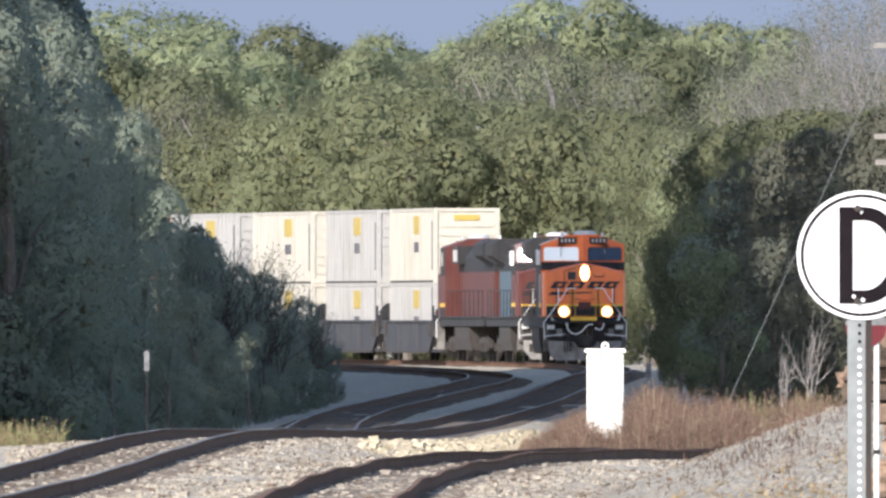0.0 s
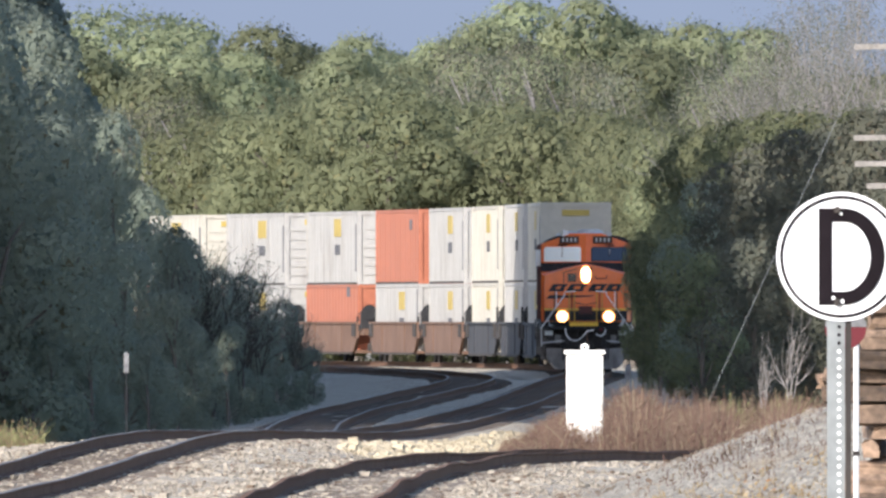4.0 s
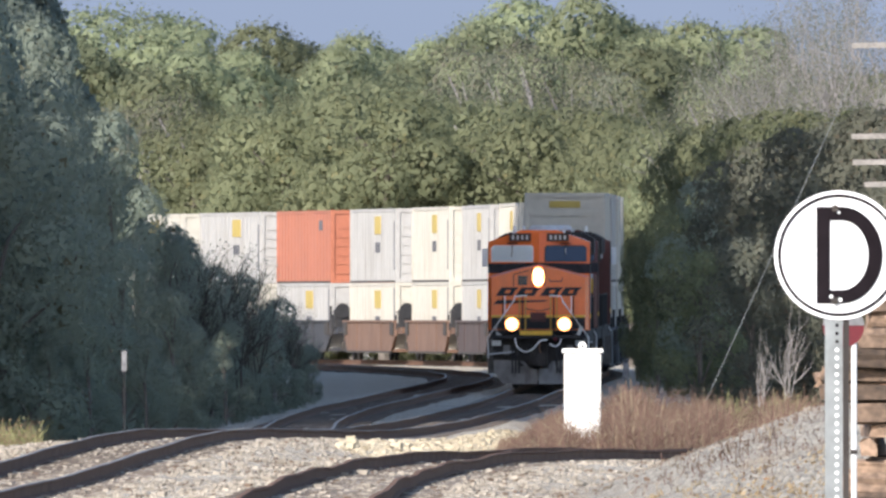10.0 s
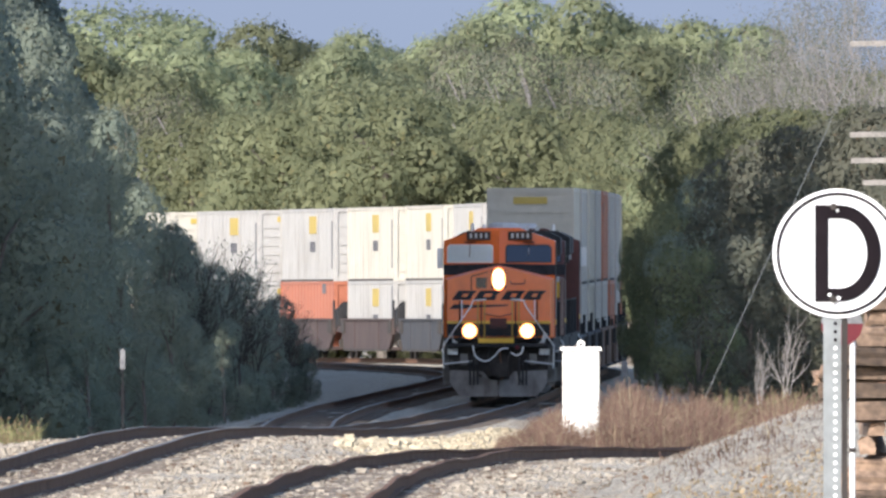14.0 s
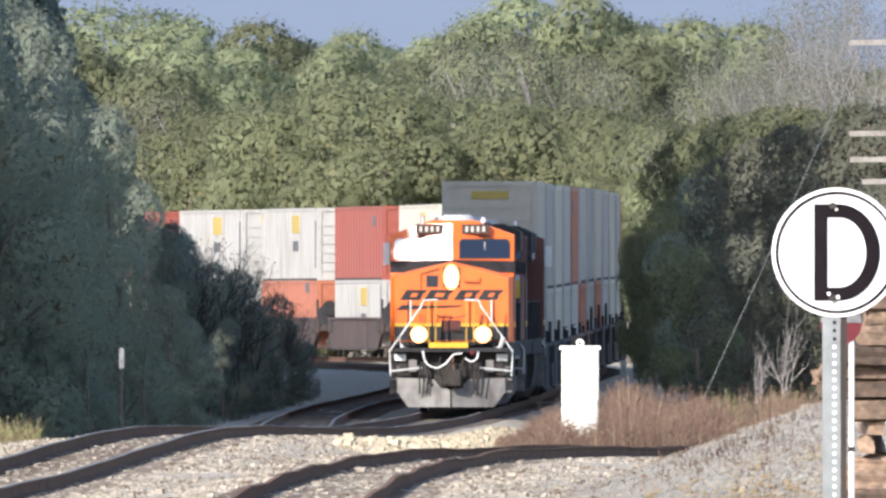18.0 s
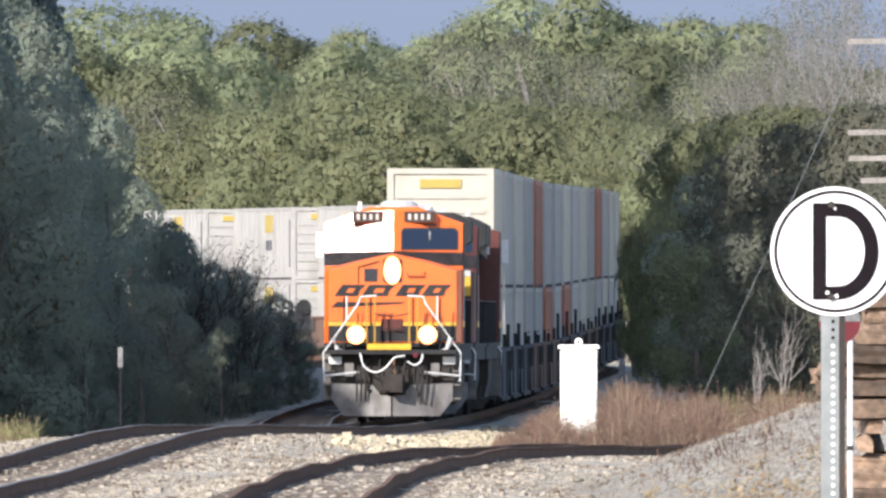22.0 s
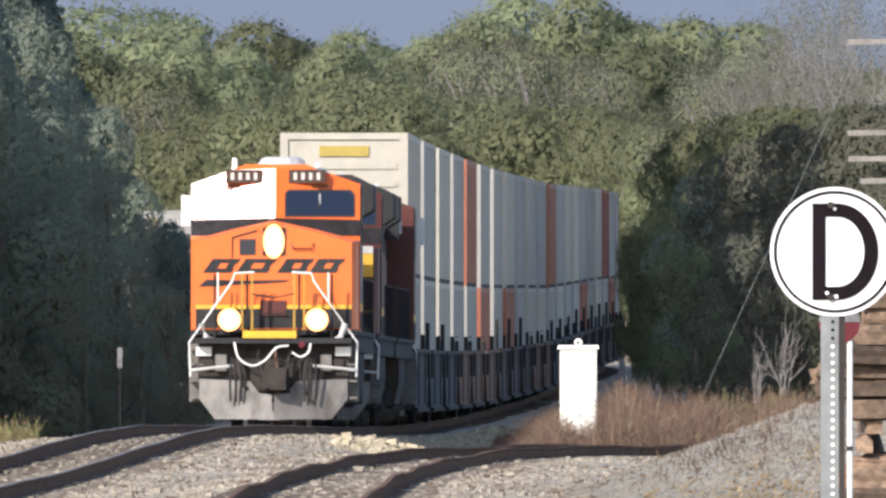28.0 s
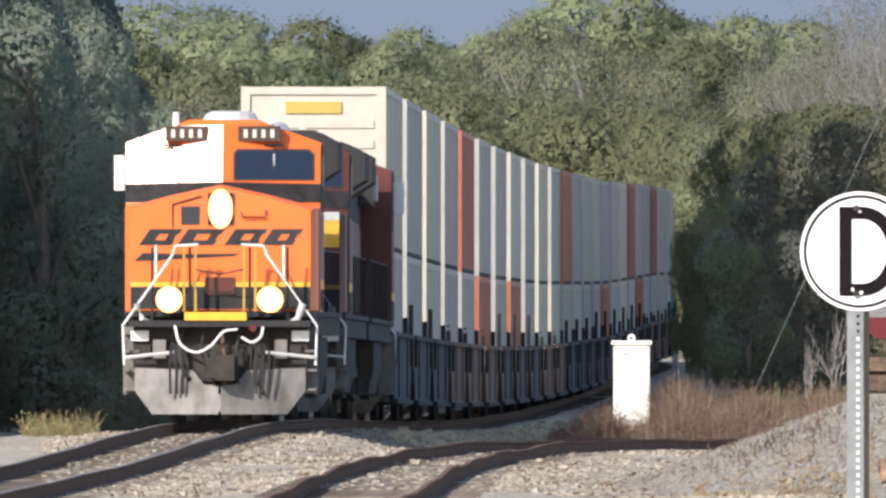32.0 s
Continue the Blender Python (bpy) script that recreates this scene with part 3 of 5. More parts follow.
def row(kinds, spots, base, seed):
    """Plant spots (picture offset, distance, top, width factor) with kinds in turn."""
    rnd = random.Random(seed)
    for i, (px, d, top, wide) in enumerate(spots):
        k = kinds[i % len(kinds)]
        x = (px - 784) * d / FOCAL
        h = EYE_Z + (535 - top) * d / FOCAL - float(ground_z(x, d))
        put(k, k not in PLANTED, x, d, h, base, rnd.uniform(-45, 45), wide)
        PLANTED.add(k)


FAR_A = tree_kind("tree", "tall leafy green tree in the far sunlit wood", "tree", 21, 10, 3.6, 3.2, 60, 20000, 0.056, M_LEAF_FAR, group="far wood")
FAR_B = tree_kind("tree", "tall leafy green tree in the far sunlit wood", "tree", 22, 10, 4.2, 3.0, 70, 22000, 0.056, M_LEAF_FAR, group="far wood")
FAR_C = tree_kind("tree", "yellow-green rounded tree in front of the far wood", "tree", 23, 10, 4.4, 0.4, 75, 26000, 0.058, M_LEAF_MID, group="far wood")
FAR_D = tree_kind("tree", "yellow-green bushy tree in front of the far wood", "tree", 24, 10, 5.0, 0.3, 80, 27000, 0.060, M_LEAF_MID, group="far wood")
FAR_E = tree_kind("tree", "thin dusty olive tree in the far wood", "tree", 25, 10, 3.0, 2.5, 50, 6500, 0.055, M_LEAF_GREY, M_PALEBARK, group="far wood", dense=0.0)
rw = random.Random(4)
spots = [(px + rw.uniform(-25, 25), 1500 + rw.uniform(-25, 40), ty + rw.uniform(-8, 14), rw.uniform(0.8, 1.1)) for px, ty in
         ((-90, 70), (-10, 50), (70, 60), (185, -2), (260, 40), (345, 62), (440, 46), (530, 56), (610, 64), (690, 68), (770, 72), (850, 30), (905, 8), (965, 4), (1030, -4), (1085, 20), (1160, 52), (1240, 36), (1300, 60), (1390, 110), (1490, 120), (1570, 120), (1650, 120))]
row([FAR_A, FAR_B], spots, 10, 7)
spots = [(px + rw.uniform(-20, 20), 1430 + rw.uniform(-20, 20), ty + rw.uniform(-12, 12), rw.uniform(0.75, 1.05)) for px, ty in
         ((-60, 90), (60, 90), (140, 70), (250, 95), (330, 110), (420, 105), (500, 120), (600, 100), (680, 110), (750, 120), (820, 110), (900, 90), (1000, 110), (1080, 95), (1160, 100), (1250, 110), (1330, 120), (1420, 150), (1500, 150), (1600, 150))]
row([FAR_B, FAR_A, FAR_A], spots, 10, 8)
spots = [(px, 1385 + rw.uniform(-12, 12), ty, w) for px, ty, w in ((840, 85, 0.7), (905, 95, 0.7), (955, 70, 0.65), (1010, 100, 0.7), (1075, 120, 0.6), (1115, 125, 0.6), (1260, 140, 0.7), (1330, 150, 0.7), (260, 190, 0.8), (330, 170, 0.8))]
row([FAR_E], spots, 10, 9)
spots = [(px + rw.uniform(-10, 10), 1352 + rw.uniform(-8, 14), ty + rw.uniform(-8, 8), w) for px, ty, w in
         ((330, 250, 0.9), (400, 205, 0.9), (490, 195, 0.85), (600, 165, 1.0), (690, 160, 0.95), (790, 185, 0.9), (880, 175, 1.0), (960, 200, 0.9), (1040, 190, 0.9), (1120, 210, 0.9), (560, 260, 0.8), (740, 250, 0.8), (450, 270, 0.9), (660, 270, 0.9), (840, 280, 0.9), (940, 270, 0.9))]
row([FAR_C, FAR_D], spots, 10, 10)

# right-hand wood: sunlit bushes behind, dark trees before them
RIGHT_A = tree_kind("tree", "yellow-green bushy tree beside the railway line", "tree", 31, 8, 3.2, 0.2, 75, 24000, 0.045, M_LEAF_MID, group="trees right of the line")
spots = [(1235, 1085, 270, 0.7), (1275, 1060, 235, 0.75), (1330, 1040, 215, 0.85), (1390, 1020, 205, 0.9), (1440, 990, 190, 0.9), (1520, 980, 200, 0.9), (1600, 980, 190, 0.9), (1300, 1000, 290, 0.7), (1120, 1290, 215, 0.8), (1170, 1270, 225, 0.8), (1215, 1240, 235, 0.8), (1105, 1300, 275, 0.7), (1150, 1275, 300, 0.8), (1200, 1250, 310, 0.8), (1135, 985, 450, 0.4), (1150, 1012, 405, 0.45), (1128, 1040, 420, 0.35), (1165, 975, 430, 0.55), (1185, 960, 420, 0.7), (1228, 930, 360, 0.75), (1240, 860, 440, 0.8)]
row([RIGHT_A], spots, 8, 12)
DARK_A = tree_kind("tree", "dark green dense shaded tree beside the track", "tree", 33, 7, 2.4, 0.1, 75, 24000, 0.036, M_LEAF_DARK, group="dark trees by the line")
DARK_B = tree_kind("tree", "dense tree beside the track, leaves coloured dark for shade", "tree", 34, 7, 2.8, 0.1, 80, 25000, 0.038, M_LEAF_SHADE, group="dark trees by the line")
spots = [(1265, 905, 320, 0.85), (1325, 885, 285, 0.9), (1390, 870, 250, 0.9), (1460, 850, 225, 0.9), (1530, 840, 215, 0.9), (1610, 830, 190, 1.0), (1330, 820, 420, 0.9), (1430, 800, 400, 0.9), (1530, 790, 360, 1.0), (1620, 780, 330, 1.0)]
row([DARK_A], [q for q in spots if q[0] < 1300], 7, 13)
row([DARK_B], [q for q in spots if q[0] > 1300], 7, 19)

# left-hand wood along the line, its trees lower with distance
LEFT_A = tree_kind("tree", "dark green broad tree overhanging the railway line", "tree", 35, 7, 2.2, 0.0, 85, 29000, 0.031, M_LEAF_DARK, group="dark trees by the line")
LEFT_B = tree_kind("tree", "dark green broad tree overhanging the railway line", "tree", 36, 7, 2.5, 0.0, 90, 30000, 0.033, M_LEAF_DARK, group="dark trees by the line")
spots = [(-20, 700, -70, 0.8), (22, 715, 30, 0.7), (88, 725, 120, 0.65), (155, 740, 195, 0.65), (205, 755, 265, 0.65), (248, 770, 330, 0.65), (300, 790, 410, 0.65), (370, 820, 470, 0.65),
         (440, 845, 482, 0.85), (485, 875, 528, 0.9), (522, 905, 572, 0.9), (546, 935, 615, 0.9), (345, 800, 422, 0.85), (400, 815, 520, 0.9), (450, 840, 590, 1.0), (500, 880, 640, 1.0), (340, 760, 560, 1.0), (40, 695, 330, 0.8), (130, 705, 380, 0.8), (220, 720, 430, 0.8), (310, 750, 510, 0.8), (400, 790, 570, 0.8), (0, 690, 520, 0.8), (160, 695, 560, 0.8), (90, 690, 600, 0.8), (260, 715, 590, 0.8),
         # The last three stand out of view, added to shade this wood.
         (-20, 690, 10, 0.9), (-130, 700, -70, 0.8), (-250, 690, -100, 0.8), (-380, 685, -110, 0.8)]
row([LEFT_A, LEFT_B], spots, 7, 14)
# Mostly hidden trees behind the front row, added to shade the line.
spots = [(0, 760, 60, 0.9), (-40, 800, -20, 0.9), (60, 850, 150, 0.9), (-10, 900, 50, 0.9), (120, 930, 220, 0.8), (30, 980, 120, 0.9), (-60, 880, -60, 0.9), (-120, 760, -80, 0.9), (-40, 1000, -20, 0.9),
         (-150, 950, -70, 0.9), (-100, 1060, -30, 0.9), (0, 1080, 80, 0.9), (190, 820, 310, 0.8), (290, 880, 400, 0.8)]
DARK_C = tree_kind("tree", "mostly hidden green tree behind the front row, added for shade", "tree", 38, 7, 2.6, 0.1, 60, 7000, 0.08, M_LEAF_DARK, group="dark trees by the line", dense=0.7)
row([DARK_C], spots, 7, 17)
# Unseen tall trees, added only to shade the train and left wood.
SHADE_TREE = tree_kind("tree", "unseen tall tree added to cast shade on the line", "tree", 37, 10, 3.0, 0.5, 140, 9500, 0.25, M_LEAF_DARK, group="dark trees by the line", dense=0.95)
for k in range(42):
    put(SHADE_TREE, k == 0, -19.5 - (k % 3) * 1.5, 764 + k * 8.8, 37.4 - (k % 4) * 0.8, 10, k * 77, 0.58)
for k in range(24):
    put(SHADE_TREE, False, -17.2 - (k % 3) * 1.2, 622 + k * 5.6, 16.9 - (k % 4) * 0.5, 10, k * 61, 0.75)


def branching(rng, s, p, way, length, thick, depth, tips):
    q = p + way * length
    s.tube([p, p.lerp(q, 0.5) + Vector(rng.normal(0, 0.05 * length, 3)), q], thick, thick * 0.6, 4)
    tips.append(q)
    if depth:
        for _ in range(3 if depth > 1 else 2):
            w = (way + Vector(rng.normal(0, 0.4, 3)) + Vector((0, 0, 0.3))).normalized()
            branching(rng, s, q if rng.random() < 0.6 else p.lerp(q, 0.6), w, length * rng.uniform(0.6, 0.85), thick * 0.58, depth - 1, tips)


def bare_tree(name, label, seed, height, leaves, depth, material, leafm, group, stems):
    rng = np.random.default_rng(seed)
    t = thing(name, label, "tree" if height > 3 else "shrub", group)
    tips = []
    for _ in range(stems):
        s = Solid()
        branching(rng, s, Vector((rng.normal(0, 0.1), rng.normal(0, 0.1), -0.05)), Vector((rng.normal(0, 0.1), rng.normal(0, 0.1), 1)).normalized(), height * 0.3, (0.0045 if height > 3 else 0.009) * height + 0.003, depth, tips)
        part("limb" if height > 3 else "stem", s, material, t)
    if leaves:
        tp = np.array(tips)[rng.choice(len(tips), leaves)] + rng.normal(0, 0.018 * height, (leaves, 3))
        d = rng.normal(0, 1, (leaves, 3))
        c = new("foliage", quads_mesh("foliage", leaf_tris(rng, tp, unit(d), np.full(leaves, 0.011 + 0.0012 * height)), leafm))
        c.parent = t
    return t


M_PALETWIG = mat("silvery_twig_bark", (0.33, 0.30, 0.28), 0.9, 0, 0.2, 8, 1, 0.2)
BARE = bare_tree("bare_tree", "pale leafless tree with a few dry leaves", 41, 10, 6500, 4, M_PALEBARK, M_LEAF_GREY, "bare trees", 2)
spots = [(1372, 1160, 30, 0.7), (1420, 1140, -10, 0.8), (1475, 1125, -40, 0.9), (1525, 1115, -20, 0.8), (1580, 1105, -60, 1.0), (1395, 1185, 20, 0.9), (1500, 1170, 10, 0.9), (1450, 1205, 0, 0.9), (1550, 1160, -30, 1.0)]
row([BARE], spots, 8.6, 15)
M_TWIG = mat("dark_twig_bark", (0.07, 0.06, 0.05), 0.9, 0, 0.25, 8, 1, 0.2)
TWIGS = bare_tree("bare_shrub", "dark twiggy shrub with few leaves by the track", 42, 2.6, 3500, 4, M_TWIG, M_LEAF_DARK, "twiggy shrubs", 6)
row([TWIGS], [(345, 795, 372, 0.9), (392, 805, 380, 0.9), (432, 835, 440, 0.9), (500, 885, 505, 0.9), (540, 925, 570, 0.8)], 2.6, 16)
PALE = bare_tree("bare_shrub", "pale leafless sapling standing in dead weeds", 43, 2.8, 0, 3, M_PALETWIG, None, "pale saplings", 2)
row([PALE], [(1400, 660, 490, 0.6), (1350, 660, 550, 0.5)], 2.8, 18)


def weeds(name, spots, material, label, seed, tall, wide, tufts=4):
    """Dead or green weed stalks with side twigs, as one patch."""
    rng = np.random.default_rng(seed)
    x, y, k = spots(rng)
    n = len(x)
    z = pile_z(x, y)
    h = tall * k * rng.uniform(0.35, 1.1, n)
    q = []
    for j in range(5):
        t0, t1 = (0.0, 1.0) if j == 0 else (rng.uniform(0.2, 0.7, n), None)
        lean = rng.normal(0, 0.14 if j == 0 else 0.42, (n, 2)) * h[:, None]
        if j == 0:
            p0 = np.stack([x, y, z - 0.03], 1)
            p1 = np.stack([x + lean[:, 0], y + lean[:, 1], z + h], 1)
        else:
            p0 = base0 + (base1 - base0) * t0[:, None]
            p1 = p0 + np.stack([lean[:, 0], lean[:, 1], h * rng.uniform(0.1, 0.4, n)], 1)
        a = rng.uniform(0, 3.14, n)
        sd = np.stack([np.cos(a), np.sin(a), np.zeros(n)], 1) * (wide * rng.uniform(0.4, 1.3, n))[:, None]
        q.append(np.stack([p0 - sd, p0 + sd, p1 + sd * 0.6, p1 - sd * 0.6], 1))
        if j == 0:
            base0, base1 = p0, p1
    for _ in range(tufts):
        c = base0 + (base1 - base0) * rng.uniform(0.35, 1.05, n)[:, None] + rng.normal(0, 0.045, (n, 3)) * h[:, None]
        a, b = (rng.normal(0, 1.6 * wide, (n, 3)) for _ in range(2))
        q.append(np.stack([c - a, c - b, c + a, c + b], 1))
    ob = new(name, quads_mesh(name, np.concatenate(q), material))
    return tagged(ob, label, "weeds", kind="stuff")


def weed_right(rng):
    n = 24000
    px, d = rng.uniform(870, 1500, n), rng.uniform(530, 640, n)
    x = (px - 784) * d / FOCAL
    keep = (off_tracks(x, d) > 1.9) & ((px > 940) | (d > 590)) & (px > 860 + (d - 530) * 0.3)
    k = np.clip((px - 850) / 140, 0.3, 1) * np.where(px > 1300, 0.85, np.where(px > 1180, 1.2, 1)) * (0.75 + 0.35 * np.sin(px * 0.035) * np.sin(px * 0.011 + 2))
    return x[keep], d[keep], k[keep]


def weed_behind(rng):
    n = 9000
    px, d = rng.uniform(1075, 1480, n), rng.uniform(640, 745, n)
    x = (px - 784) * d / FOCAL
    return x, d, rng.uniform(0.3, 1.0, n) * (0.7 + 0.4 * np.sin(px * 0.05 + d * 0.1))


weeds("dead_weeds", weed_behind, M_WEED, "dead brown weeds along the foot of the dark trees", 56, 1.1, 0.008)
weeds("dead_weeds", weed_right, M_WEED, "tall dead brown weeds beside the track", 51, 1.25, 0.0055)


def weed_left(rng):
    n = 1300
    px, d = rng.uniform(-60, 330, n), rng.uniform(604, 634, n)
    x = (px - 784) * d / FOCAL
    keep = x < -11.81 + 0.0155 * d - 2.2
    return x[keep], d[keep], rng.uniform(0.2, 1.0, keep.sum()) * np.where(px[keep] < 75, 0.9, 0.22)


weeds("green_weeds", weed_left, M_GREENWEED, "yellow-green weeds at the foot of dark trees", 52, 0.7, 0.01)


def weed_green_right(rng):
    n = 4500
    px, d = rng.uniform(1285, 1490, n), rng.uniform(596, 640, n)
    x = (px - 784) * d / FOCAL
    return x, d, rng.uniform(0.4, 1.0, n) * (0.7 + 0.3 * np.sin(px * 0.06))


weeds("green_weeds", weed_green_right, M_GREENWEED, "tall yellow-green weeds among dead ones", 55, 1.3, 0.009)


def weed_pile(rng):
    n = 900
    x, y = rng.normal(4.0, 0.7, n), rng.normal(391, 2.4, n)
    keep = off_tracks(x, y) > 1.8
    return x[keep], y[keep], rng.uniform(0.25, 1.0, keep.sum())


weeds("pile_weeds", weed_pile, M_WEED, "sparse reddish dry weeds on the gravel mound", 53, 0.17, 0.005, 1)


def straw(rng):
    n = 13000
    px, d = rng.uniform(1150, 1470, n), rng.uniform(383, 390, n)
    keep = rng.uniform(0, 1, n) < 0.12 + 0.65 * np.clip(np.sin(px * 0.03) + np.sin(px * 0.013), 0, 1)
    x = (px - 784) * d / FOCAL
    keep &= off_tracks(x, d) > 1.4
    return x[keep], d[keep], rng.uniform(0.3, 1.0, keep.sum())


weeds("dry_grass", straw, M_STRAW, "straw-coloured dry grass on gravel", 54, 0.11, 0.010, 1)
# ---- things beside the line ----
def spot(px, d):
    return (px - 784) * d / FOCAL


def height_at(py, d):
    return EYE_Z + (535 - py) * d / FOCAL


def disc(s, cx, cz, r, y0, y1, n=48):
    ring = [(cx + r * math.cos(2 * math.pi * i / n), cz + r * math.sin(2 * math.pi * i / n)) for i in range(n)]
    return s.loft([(x, y0, z) for x, z in ring], [(x, y1, z) for x, z in ring])


def annulus(s, cx, cz, r0, r1, y0, y1, n=64):
    vs, fs = [], []
    for y in (y0, y1):
        for r in (r0, r1):
            vs += [(cx + r * math.cos(2 * math.pi * i / n), y, cz + r * math.sin(2 * math.pi * i / n)) for i in range(n)]
    for i in range(n):
        j = (i + 1) % n
        fs += [(i, j, n + j, n + i), (2 * n + i, 3 * n + i, 3 * n + j, 2 * n + j), (n + i, n + j, 3 * n + j, 3 * n + i), (i, 2 * n + i, 2 * n + j, j)]
    return s.add(vs, fs)


def letter_d(s, cx, cz, h, w, stroke, y0, y1):
    """The capital D, as one bent band."""
    outer, inner = [], []
    hw, hh = w / 2, h / 2
    r = w * 0.62
    n = 20
    for i in range(n + 1):
        a = -math.pi / 2 + math.pi * i / n
        outer.append((cx + hw - r + r * math.cos(a), cz + hh * math.sin(a)))
        inner.append((cx + hw - r + (r - stroke * 1.05) * math.cos(a), cz + (hh - stroke) * math.sin(a)))
    outer = [(cx - hw, cz - hh)] + outer + [(cx - hw, cz + hh)]
    inner = [(cx - hw + stroke, cz - hh + stroke)] + inner + [(cx - hw + stroke, cz + hh - stroke)]
    n = len(outer)
    vs = [(x, y, z) for y in (y0, y1) for ring in (outer, inner) for x, z in ring]
    fs = []
    for i in range(n):
        j = (i + 1) % n
        fs += [(i, j, n + j, n + i), (2 * n + i, 3 * n + i, 3 * n + j, 2 * n + j), (i, 2 * n + i, 2 * n + j, j), (n + i, n + j, 3 * n + j, 3 * n + i)]
    return s.add(vs, fs)


def derail_sign():
    d = 97.5
    x, zc = spot(1478, d), height_at(455, d)
    t = thing("derail_sign", "round white sign with black letter D on a perforated steel post", "sign")
    t.location = (x, d, 0)
    r = 0.2005
    s = Solid()
    disc(s, 0.012, zc, r, 0.0, 0.004)
    plate = part("sign_plate", s, M_SIGN, t, "white reflective round plate")
    s = Solid()
    annulus(s, 0.012, zc, r * 0.897, r * 0.943, -0.003, 0.001)
    part("border_ring", s, M_SIGNBLACK, plate)
    s = Solid()
    letter_d(s, 0.045, zc, 0.300, 0.205, 0.042, -0.003, 0.001)
    part("letter_d", s, M_SIGNBLACK, plate, "worn black capital letter D")
    for dz in (0.145, -0.142):
        s = Solid()
        disc(s, 0.0, zc + dz, 0.011, -0.012, 0.0, 10)
        part("bolt", s, M_UNDER, plate, "dark bolt head")
    for cx, dz, cr in ((-0.012, -0.128, 0.006), (0.016, -0.139, 0.007), (-0.004, -0.158, 0.005), (0.012, 0.133, 0.005)):
        s = Solid()
        disc(s, cx, zc + dz, cr, -0.0045, -0.0032, 7)
        part("paint_chip", s, M_HOLE, plate, "white chip in the worn letter")
    s = Solid()
    base, top = float(ground_z(x, d)) - 0.2, zc + 0.16
    channel = [(-0.031, 0.006), (0.024, 0.006), (0.024, 0.05), (0.018, 0.05), (0.018, 0.012), (-0.025, 0.012), (-0.025, 0.05), (-0.031, 0.05)]
    s.loft([(a, b, base) for a, b in channel], [(a, b, top) for a, b in channel])
    post = part("post", s, M_ZINC, t, "galvanised perforated steel post")
    # Flange takes dark steel to put the post's shade into colour.
    s = Solid()
    s.box(0.026, 0.044, 0.01, 0.052, base, zc - 0.1)
    part("post_flange", s, M_UNDER, t, "post flange coloured dark for its shaded side")
    # Discs stand for the holes: three dark, then white for light in them.
    hole = None
    n = 0
    while zc - 0.245 - n * 0.0254 > base + 0.3 and n < 90:
        z = zc - 0.217 - n * 0.0254
        if hole is None or n == 3:
            s = Solid()
            disc(s, 0.0, 0.0, 0.0055 if n < 3 else 0.006, 0.0, 0.004, 10)
            hole = part("hole", s, M_SIGNBLACK if n < 3 else M_HOLE, post, at_pose=pose(0.006, 0.0035, z))
        else:
            again(hole, pose(0.006, 0.0035, z), post)
        n += 1


def target_sign():
    d = 280.0
    x, zc = spot(1493, d), height_at(581, d)
    t = thing("red_target", "red round target on a thin white pole", "switch target")
    t.location = (x, d, 0)
    s = Solid()
    disc(s, 0, zc, 0.185, 0.0, 0.006)
    disc_part = part("target_disc", s, M_REDLENS, t)
    s = Solid()
    s.loft([(0.185 * math.cos(a), -0.006, zc + 0.185 * math.sin(a)) for a in np.linspace(0.05, 3.09, 20)], [(0.185 * math.cos(a), -0.002, zc + 0.185 * math.sin(a)) for a in np.linspace(0.05, 3.09, 20)])
    part("upper_half", s, M_DULL, disc_part, "dull grey upper half")
    s = Solid()
    s.tube([(0.095, 0.03, float(ground_z(x, d)) - 0.1), (0.095, 0.03, zc - 0.1)], 0.024, n=8)
    part("pole", s, M_RAILWHITE, t, "white painted pole")
    s = Solid()
    s.box(0.065, 0.125, 0.0, 0.06, height_at(807, d), height_at(799, d))
    part("bracket", s, M_UNDER, t)


